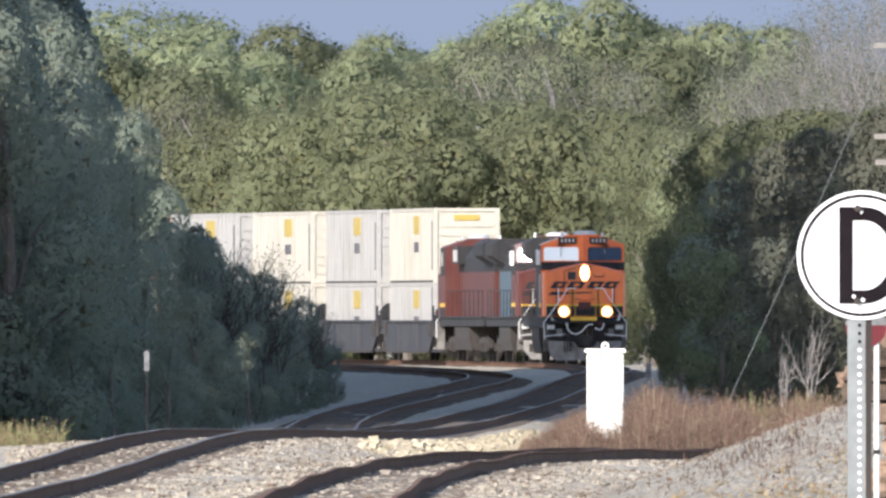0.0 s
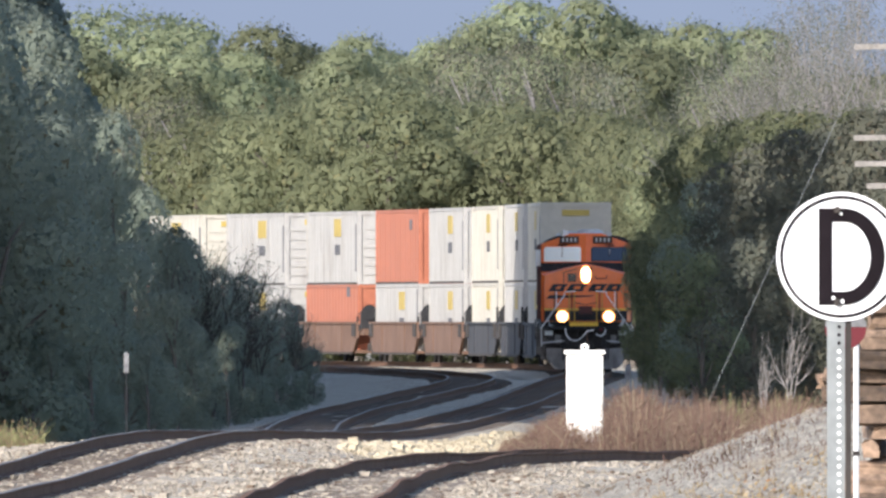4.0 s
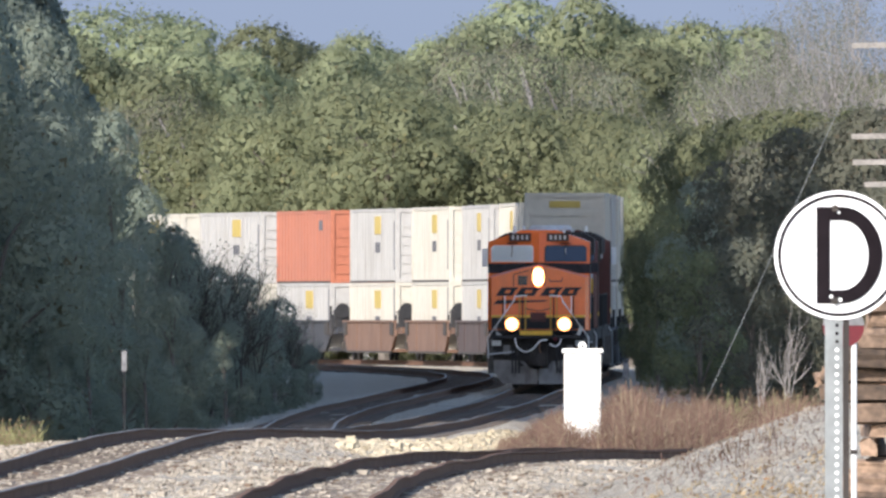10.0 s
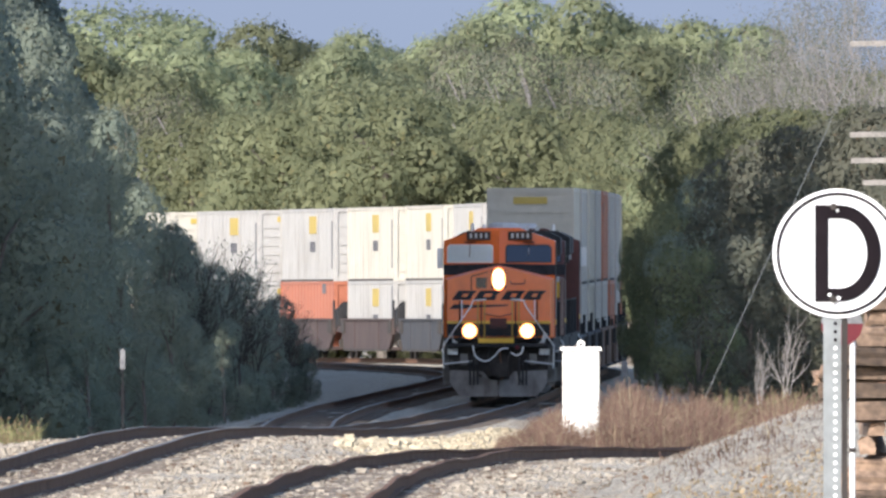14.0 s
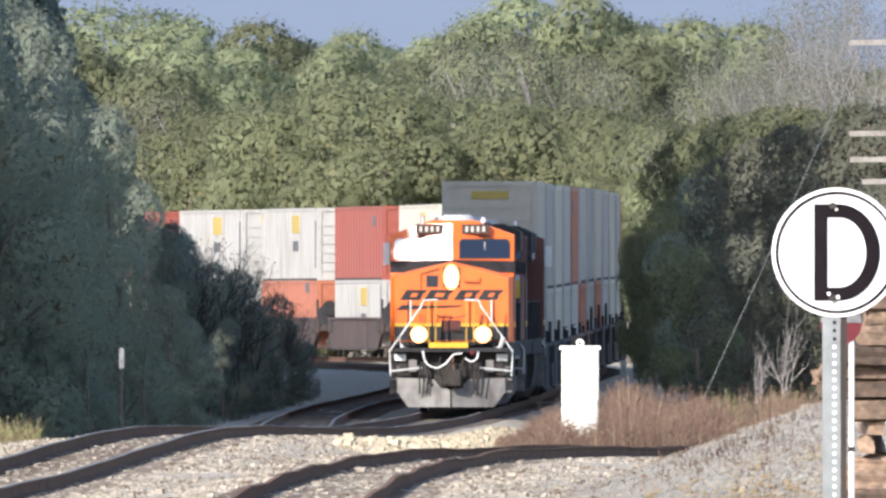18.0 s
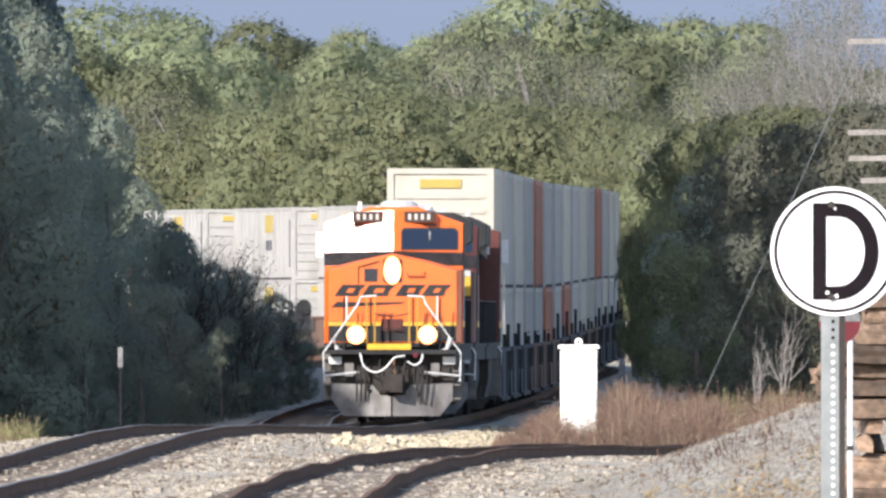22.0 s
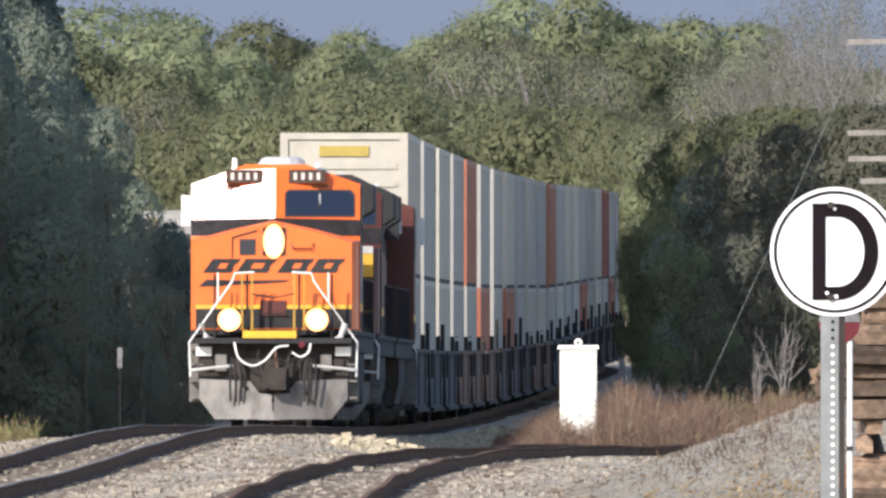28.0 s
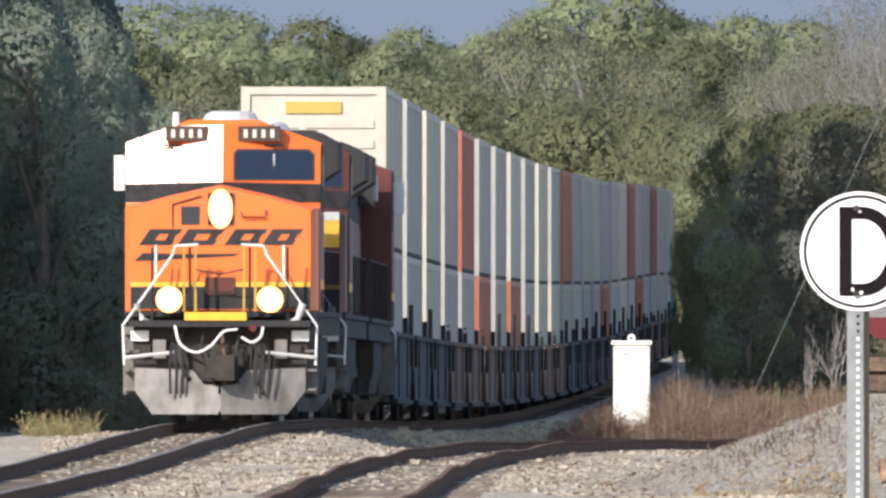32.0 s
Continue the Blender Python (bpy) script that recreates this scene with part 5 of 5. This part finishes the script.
    part("emblem_bar", s, M_BLACK, nose)
    s = Solid().box(0.33, 0.62, nose_y(3.2) - 0.02, nose_y(3.2) + 0.012, 3.10, 3.39)
    part("nose_window", s, M_GLASS, nose, "small dark nose window")
    s = Solid()
    s.tube([(-0.32, nose_y(3.2) + 0.02, 3.30), (-0.35, nose_y(3.2) + 0.06, 3.22), (-0.7, nose_y(3.2) + 0.06, 3.22), (-0.72, nose_y(3.2) + 0.02, 3.32)], 0.016, n=5)
    part("grab_iron", s, M_RED, nose)
    s = Solid()
    s.tube([(0.75, nose_y(3.4) + 0.01, 3.05), (0.75, nose_y(3.4) + 0.02, 3.42), (0.3, nose_y(3.5) + 0.02, 3.55)], 0.014, n=5)
    part("door_seam", s, M_BLACK, nose)
    s = Solid().box(-0.2, 0.2, nose_y(3.4) - 0.04, nose_y(3.4) + 0.05, 3.1, 3.6)
    head = part("headlight_housing", s, M_BLACK, nose)
    # Glowing disc behind the lamps imitates their bloom.
    s = Solid()
    ring = [(0.19 * math.cos(a), 0.31 * math.sin(a)) for a in np.linspace(0, 2 * math.pi, 25)[:-1]]
    s.loft([(a, nose_y(3.4) + 0.04, 3.35 + b) for a, b in ring], [(a, nose_y(3.4) + 0.055, 3.35 + b) for a, b in ring])
    part("lamp_bowl", s, M_HALO, head, "glowing disc standing for the headlight's halo")
    for z in (3.24, 3.46):
        s = Solid()
        ring = [(0.12 * math.cos(a), 0.12 * math.sin(a)) for a in np.linspace(0, 2 * math.pi, 25)[:-1]]
        s.loft([(a, nose_y(3.4) + 0.05, z + b) for a, b in ring], [(a * 0.85, nose_y(3.4) + 0.085, z + b * 0.85) for a, b in ring])
        part("headlight", s, M_HEAD, head, "glowing headlight")
    s = Solid().box(-0.22, 0.24, 10.1, 10.2, 2.0, 2.28)
    part("equipment_box", s, M_RED, nose, "dark red box on the nose")
    # front platform, steps, plow
    s = Solid()
    s.box(-1.42, 1.42, 10.17, 10.72, 1.5, 1.6)
    part("front_platform", s, M_BLACK, t)
    hole_free("platform_edge", -0.42, 0.55, 10.72, 10.75, 1.6, 1.73, M_YELLOW, t, "yellow anti-climber edge")
    for sg in (-1, 1):
        s = Solid()
        s.box(sg * 0.79 - 0.17, sg * 0.79 + 0.17, 10.55, 10.75, 1.72, 2.08)
        ho = part("ditch_light_housing", s, M_UNDER, t)
        s = Solid()
        disc(s, sg * 0.79, 1.93, 0.205, 10.745, 10.755, 24)
        part("lamp_bowl", s, M_HALO, ho, "glowing disc standing for the ditch light's halo")
        s = Solid()
        ring = [(0.13 * math.cos(a), 0.13 * math.sin(a)) for a in np.linspace(0, 2 * math.pi, 25)[:-1]]
        s.loft([(sg * 0.79 + a, 10.75, 1.93 + b) for a, b in ring], [(sg * 0.79 + a * 0.85, 10.80, 1.93 + b * 0.85) for a, b in ring])
        part("ditch_light", s, M_DITCH, ho, "glowing ditch light")
        s = Solid()
        s.tube([(sg * 1.50, 10.5, 0.9), (sg * 1.52, 10.55, 1.52), (sg * 0.74, 10.72, 2.62), (sg * 0.69, 10.72, 2.77), (sg * 0.34, 10.72, 2.79)], 0.019, n=6)
        s.tube([(sg * 1.0, 10.66, 2.25), (sg * 1.0, 10.66, 2.78)], 0.017, n=6)
        part("handrail", s, M_RAILWHITE, t, "white front handrail")
        for dx in (0.47, 1.06):
            s = Solid().tube([(sg * dx, 10.6, 1.58), (sg * dx, 10.6, 2.75)], 0.021, n=5)
            part("stanchion", s, M_BLACK, t, "black railing stanchion")
        for dx in (0.38, 0.56):
            s = Solid().box(sg * dx - 0.018, sg * dx + 0.018, 10.66, 10.70, 1.74, 2.78)
            part("gate_post", s, M_GOLD, t, "yellow gate post")
        s = Solid()
        for z in (0.5, 0.8, 1.1, 1.38):
            s.box(sg * 1.38 - 0.13, sg * 1.38 + 0.13, 9.95, 10.35, z, z + 0.04)
        s.box(sg * 1.38 - 0.15, sg * 1.38 + 0.15, 9.9, 9.94, 0.45, 1.5)
        part("step_well", s, M_PLOW, t, "grey boarding steps")
        a, b = sorted((sg * 1.12, sg * 1.40))
        # White plates stand for the small marker lights.
        hole_free("marker_plate", a, b, 10.4, 10.43, 1.28, 1.44, M_RAILWHITE, t)
        s = Solid()
        s.tube([(sg * 0.72, 10.62, 1.1), (sg * 1.48, 10.55, 1.02)], 0.03, n=6)
        part("uncoupling_lever", s, M_GREYSTEEL, t)
        for k in range(3):
            s = Solid()
            xx = sg * (0.55 + 0.1 * k)
            s.tube([(xx, 10.55, 1.25), (xx + sg * 0.03, 10.75, 1.0), (xx + sg * 0.02, 10.72, 0.45)], 0.022, n=5)
            part("air_hose", s, M_BLACK, t, "black air hose")
        s = Solid()
        s.loft([(sg * 0.02, 10.85, 0.13), (sg * 1.06, 10.55, 0.13), (sg * 1.34, 10.42, 0.5), (sg * 1.34, 10.4, 0.86), (sg * 0.42, 10.62, 0.82), (sg * 0.25, 10.7, 0.6), (sg * 0.02, 10.78, 0.58)],
               [(sg * 0.02, 10.8, 0.13), (sg * 1.06, 10.5, 0.13), (sg * 1.34, 10.37, 0.5), (sg * 1.34, 10.35, 0.86), (sg * 0.42, 10.57, 0.82), (sg * 0.25, 10.65, 0.6), (sg * 0.02, 10.73, 0.58)])
        part("plow", s, M_PLOW, t, "scuffed grey snow plow")
    s = Solid()
    s.box(-1.36, 1.36, 10.1, 10.34, 0.8, 1.5)
    s.box(-0.5, 0.5, 10.3, 10.45, 0.62, 1.2)
    part("pilot", s, M_UNDER, t)
    s = Solid()
    s.box(-0.17, 0.17, 10.4, 10.75, 0.72, 1.02)
    s.box(-0.24, 0.06, 10.75, 11.1, 0.66, 1.06)
    s.box(0.06, 0.2, 10.75, 10.98, 0.7, 1.02)
    part("coupler", s, M_UNDER, t, "grimy steel coupler")
    s = Solid()
    s.tube(curve_through([(0.70, 10.72, 1.52), (0.62, 10.78, 1.24), (0.38, 10.8, 1.10), (0.14, 10.8, 1.2), (-0.06, 10.8, 1.42), (-0.28, 10.78, 1.46)]), 0.02, n=6)
    s.tube(curve_through([(-0.34, 10.76, 1.34), (-0.5, 10.76, 1.26), (-0.64, 10.74, 1.34), (-0.68, 10.72, 1.5)]), 0.02, n=6)
    part("jumper_cable", s, M_RAILWHITE, t, "pale looped jumper cable")
    s = Solid()
    s.tube([(-0.52, 10.76, 1.48), (-0.52, 10.8, 1.48)], 0.06, n=10)
    part("glad_hand", s, M_REDLENS, t)
    s = Solid()
    for z in (2.1, 2.4):
        s.tube([(-0.38, 10.69, z), (0, 10.68, z - 0.08), (0.38, 10.69, z)], 0.014, n=5)
    part("safety_chain", s, M_BLACK, t)
    rnd = random.Random(12)
    for k in range(5):
        x0 = -0.6 + k * 0.3 + rnd.uniform(-0.06, 0.06)
        s = Solid()
        s.tube(curve_through([(x0, 10.46, 1.44), (x0 + rnd.uniform(-0.1, 0.1), 10.7, 1.15), (x0 + rnd.uniform(-0.16, 0.16), 10.72, 0.75), (x0 + rnd.uniform(-0.1, 0.1), 10.66, rnd.uniform(0.45, 0.7))]), rnd.uniform(0.018, 0.03), n=5)
        part("brake_hose", s, (M_BLACK, M_UNDER, M_RAIL)[k % 3], t, "dirty rubber brake hose")
    for sg in (-1, 1):
        hole_free("pilot_bracket", sg * 0.95 - 0.1, sg * 0.95 + 0.1, 10.34, 10.46, 1.0, 1.3, M_PLOW, t)
        hole_free("poling_pocket", sg * 1.18 - 0.09, sg * 1.18 + 0.09, 10.34, 10.44, 1.05, 1.22, M_UNDER, t)
        s = Solid()
        s.tube([(sg * 1.1, 10.5, 1.56), (sg * 1.22, 10.62, 1.62), (sg * 1.3, 10.6, 1.86)], 0.045, 0.06, 8)
        part("bell_bracket", s, M_GREYSTEEL, t)
    hole_free("draft_gear", -0.42, 0.42, 10.44, 10.52, 0.64, 1.1, M_UNDER, t, "grimy draft gear plate")
    # rear coupler
    s = Solid().box(-0.2, 0.2, -11.1, -10.4, 0.7, 1.05)
    part("coupler", s, M_RAIL, t, "rusty coupler")
    return t


def container(paint, label, branded, H=2.9):
    """A 53-foot box: skin with ribs, rails, posts, doors and markings."""
    t = thing("shipping_container", label, "container", "stacked containers")
    L, W = 8.075, 1.295
    edge = []
    for sg in (1, -1):
        for k in range(17):
            y = sg * (-7.6 + k * 0.95)
            edge += [(sg * (W - 0.034), y - sg * 0.13), (sg * (W - 0.012), y - sg * 0.09), (sg * (W - 0.012), y + sg * 0.09), (sg * (W - 0.034), y + sg * 0.13)]
        edge += [(sg * (W - 0.034), sg * (L - 0.05)), (-sg * (W - 0.034), sg * (L - 0.05))]
    s = Solid().loft([(x, y, 0.04) for x, y in edge], [(x, y, H - 0.02) for x, y in edge])
    part("body", s, paint, t)
    for sx in (-1, 1):
        for sy in (-1, 1):
            a, b = sorted((sx * (W - 0.16), sx * W))
            c, d = sorted((sy * (L - 0.15), sy * L))
            hole_free("corner_post", a, b, c, d, 0.0, H, paint, t)
        a, b = sorted((sx * (W - 0.08), sx * (W - 0.002)))
        hole_free("top_rail", a, b, -L + 0.15, L - 0.15, H - 0.12, H - 0.002, paint, t)
        # Dark rail stands for the shadow line in the gap below.
        hole_free("bottom_rail", a, b, -L + 0.15, L - 0.15, 0.002, 0.08, M_UNDER, t, "bottom rail coloured dark for the shaded gap between tiers")
    for za, zb in ((H - 0.14, H - 0.004), (0.004, 0.16)):
        hole_free("end_rail", -W + 0.16, W - 0.16, L - 0.05, L - 0.004, za, zb, paint, t)
    for k in range(6 if H > 2.7 else 5):
        hole_free("end_rib", -W + 0.22, W - 0.22, L - 0.052, L - 0.02, 0.36 + k * 0.36, 0.50 + k * 0.36, paint, t)
    for sx in (-1, 1):
        a, b = sorted((sx * 0.01, sx * (W - 0.17)))
        door = hole_free("door", a, b, -L + 0.005, -L + 0.05, 0.16, H - 0.12, paint, t)
    if branded:
        hole_free("yellow_panel", -0.5, 0.5, L - 0.05, L - 0.012, H - 0.48, H - 0.27, M_LOGO, t, "yellow panel")
        for sx in (1,):
            a, b = sorted((sx * (W - 0.03), sx * (W + 0.002)))
            hole_free("yellow_square", a, b, 0.6, 2.7, H - 1.0, H - 0.3, M_LOGO, t, "yellow square panel")
            for y in (0.85, 1.4, 1.95):
                hole_free("dark_bar", a, b, y, y + 0.33, H - 1.72, H - 1.32, M_MARK, t)
            hole_free("side_mark", a, b, 7.3, 7.6, 0.5, 2.4, M_MARK, t)
    else:
        for sx in (-1, 1):
            a, b = sorted((sx * (W - 0.03), sx * (W + 0.002)))
            hole_free("dark_mark", a, b, 4.6, 5.6, 2.1, 2.5, M_MARK, t)
    return t


def well_car(paint, label, top):
    """One well: side sills that taper to the ends, floor, end platforms, ladders, brake stand, bogie."""
    t = thing("well_car", label, "freight car", "double-stack well cars")
    for sg in (-1, 1):
        a, b = sorted((sg * 1.34, sg * 1.44))
        prof = [(-8.9, 0.95), (-7.6, 0.36), (7.6, 0.36), (8.9, 0.95), (8.9, 1.5), (-8.9, 1.5)]
        s = Solid().loft([(a, y, z) for y, z in prof], [(b, y, z) for y, z in prof])
        side = part("well_side", s, paint, t)
        c, d = sorted((sg * 1.44, sg * 1.47))
        for y in (-4.2, 4.2):
            hole_free("side_post", c, d, y - 0.05, y + 0.05, 0.42, 1.5, paint, side)
        c, d = sorted((sg * 1.34, sg * 1.5))
        hole_free("top_chord", c, d, -8.9, 8.9, 1.5, 1.58, paint, side)
        hole_free("bottom_chord", c, d, -7.5, 7.5, 0.30, 0.38, M_UNDER, side, "grimy bottom chord")
        for y in (-8.2, 8.2):
            hole_free("end_panel", c, d, y - 0.55, y + 0.55, 1.0, 1.5, M_UNDER, side, "grimy end panel")
    hole_free("well_floor", -1.34, 1.34, -8.3, 8.3, 0.34, 0.46, paint, t)
    for sg in (-1, 1):
        s = Solid()
        y0, y1 = sorted((sg * 8.3, sg * 10.1))
        s.box(-1.3, 1.3, y0, y1, 1.05, 1.3)
        s.box(-0.35, 0.35, y0, y1, 0.8, 1.06)
        end = part("end_platform", s, paint, t)
        for sx in (-1, 1) if sg > 0 else ():
            s = Solid()
            s.tube([(sx * 1.38, sg * 8.7, 1.2), (sx * 1.38, sg * 8.7, top)], 0.05, n=6)
            s.tube([(sx * 1.38, sg * 9.25, 1.2), (sx * 1.38, sg * 9.25, top - 0.35)], 0.045, n=6)
            for k in range(3):
                s.tube([(sx * 1.38, sg * 8.7, 1.45 + 0.22 * k), (sx * 1.38, sg * 9.25, 1.45 + 0.22 * k)], 0.025, n=5)
            part("ladder", s, M_BLACK, end, "dark end ladder")
    s = Solid().box(-1.36, -0.8, -9.7, -9.4, 1.3, 1.9)
    part("valve_box", s, M_BLACK, t, "dark valve box")
    s = Solid().box(0.75, 1.36, 9.35, 9.75, 1.3, 2.0)
    s.tube([(1.05, 9.74, 1.95), (1.05, 9.82, 1.95)], 0.30, n=14)
    part("brake_stand", s, M_BLACK, t, "dark brake wheel stand")
    truck(t, -10.4, (-0.9, 0.9), True)
    return t


SPEED, START_U = 21.0, float(np.interp(1158.0, MAIN[:, 1], MAIN_U))
CARS = []                      # thing, place behind the leading cab, half its wheelbase, height, facing back
lead = locomotive(M_ORANGE, "orange freight locomotive with black trim and lit headlights", M_BLACK)
CARS.append((lead, 9.5, 7.0, 0.0, False))
second = locomotive(M_RED, "weathered red and black freight locomotive behind the leader", M_BLUEGREY)
third = locomotive(M_RED, "weathered red freight locomotive running cab to the cars", M_RED)
for loco in (second, third):
    for o in list(loco.children_recursive):
        if o.data.materials[0] in (M_HEAD, M_DITCH, M_HALO):
            o.data.materials[0] = M_GLASS
            o["label"] = "unlit lamp glass"
# Added patches colour the nose edge as if sunlit, placed for the view.
hole_free("nose_panel", -1.40, -0.5, 10.10, 10.135, 2.82, 3.26, M_YELLOW, second, "yellow patch standing for the sunlit nose edge")
hole_free("nose_panel", -1.40, -0.5, 10.07, 10.11, 3.265, 3.40, M_GREYSTEEL, second, "grey patch standing for the windshield's lower edge")
CARS.append((second, 32.0, 7.0, 0.0, False))
CARS.append((third, 54.5, 7.0, 0.0, True))

BOXES = {"white": container(M_WHITEC, "white 53-foot shipping container with yellow square panels", True),
         "cream": container(M_CREAM, "cream 53-foot shipping container with yellow square panels", True),
         "orange": container(M_ORANGEC, "faded orange 53-foot shipping container", False),
         "red": container(M_REDC, "brick-red 53-foot shipping container", False)}
LOW_BOXES = {"white": container(M_WHITEC, "white shipping container resting low in a well car", True, 2.59),
             "cream": container(M_CREAM, "cream shipping container resting low in a well car", True, 2.59),
             "orange": container(M_ORANGEC, "faded orange shipping container resting low in a well car", False, 2.59),
             "red": container(M_REDC, "brick-red shipping container resting low in a well car", False, 2.59),
             "teal": container(M_TEALC, "dark teal shipping container resting low in a well car", False, 2.59)}
WELLS = [well_car(M_WELLS[0], "slate-grey double-stack well car", 2.15), well_car(M_WELLS[1], "tan-brown double-stack well car", 1.8), well_car(M_WELLS[2], "plum-brown double-stack well car", 2.3)]
UPPER = {1: "cream", 5: "orange", 12: "orange", 19: "red", 22: "red", 26: "red", 10: "cream", 3: "cream", 15: "cream", 29: "orange", 32: "red", 8: "cream", 14: "cream", 18: "cream"}
LOWER = {6: "orange", 8: "orange", 16: "orange", 20: "orange", 25: "teal", 28: "orange", 11: "cream", 33: "red", 10: "cream", 13: "cream", 18: "cream", 3: "cream"}
CAR_NO, CAR_PLACE = (1, 5, 12, 16, 19, 22, 26, 40), (76.1, 157.9, 314.3, 396.8, 464.0, 529.0, 625.0, 928.0)
fresh = set(BOXES.values()) | set(LOW_BOXES.values()) | set(WELLS)


def use(kind):
    if kind in fresh:
        fresh.discard(kind)
        return kind
    return copy_thing(kind, Matrix())


for i in range(1, 37):
    back_by = float(np.interp(i, CAR_NO, CAR_PLACE))
    w = WELLS[0] if i <= 3 else WELLS[1] if i <= 6 else WELLS[2] if i <= 9 else WELLS[1] if i <= 11 else WELLS[(0, 2, 2, 1)[(i // 3) % 4]]
    CARS.append((use(w), back_by, 8.0, 0.0, False))
    CARS.append((use(LOW_BOXES[LOWER.get(i, "white")]), back_by, 8.0, 0.465, False))
    CARS.append((use(BOXES[UPPER.get(i, "white")]), back_by, 8.0, 3.06, False))


def car_pose(u, half, up, backward):
    a, b = on_main(u - half), on_main(u + half)
    way = (a - b).normalized() * (-1 if backward else 1)
    side = way.cross(Vector((0, 0, 1))).normalized()
    top = side.cross(way)
    p = (a + b) / 2 + Vector((0, 0, up))
    m = Matrix((side, way, top)).transposed().to_4x4()
    m.translation = p
    return m


def motions():
    """The train rolls towards the eye at an even speed."""
    for ob, behind, half, up, backward in CARS:
        walk(ob, [(t, car_pose(START_U - SPEED * t + behind, half, up, backward)) for t in range(0, 33)])


# ---- sleepers ----
def sleepers(line, parent, d0, d1, singles, lev=level):
    ds = np.arange(d0, d1, 0.55)
    x = np.interp(ds, line[:, 1], line[:, 0])
    g = np.gradient(x, ds)
    rnd = random.Random(9)
    base = Solid()
    base.loft([(-1.3, -0.115, -0.18), (1.3, -0.115, -0.18), (1.3, 0.115, -0.18), (-1.3, 0.115, -0.18)], [(-1.29, -0.105, 0.0), (1.29, -0.105, 0.0), (1.29, 0.105, 0.0), (-1.29, 0.105, 0.0)])
    first, rest = None, Solid()
    for i, (d, xx, gg) in enumerate(zip(ds, x, g)):
        m = pose(xx + rnd.uniform(-0.05, 0.05), d, lev(d) - 0.172, 0, 0, -math.degrees(math.atan(gg)) + rnd.uniform(-1, 1))
        if i < singles:
            if first is None:
                first = part("sleeper", base, M_TIE, parent, at_pose=m)
            else:
                again(first, m, parent)
        else:
            rest.add([m @ Vector(p) for p in base.v], base.f)
    if rest.v:
        tagged(part("sleepers_far", rest, M_TIE, parent), kind="stuff")


sleepers(MAIN, TRACKS[0], 362, 1300, 150)
sleepers(SPUR, TRACKS[2], 362, 560, 150, level_right)
sleepers(SIDING, TRACKS[1], 640, 1250, 0)

motions()
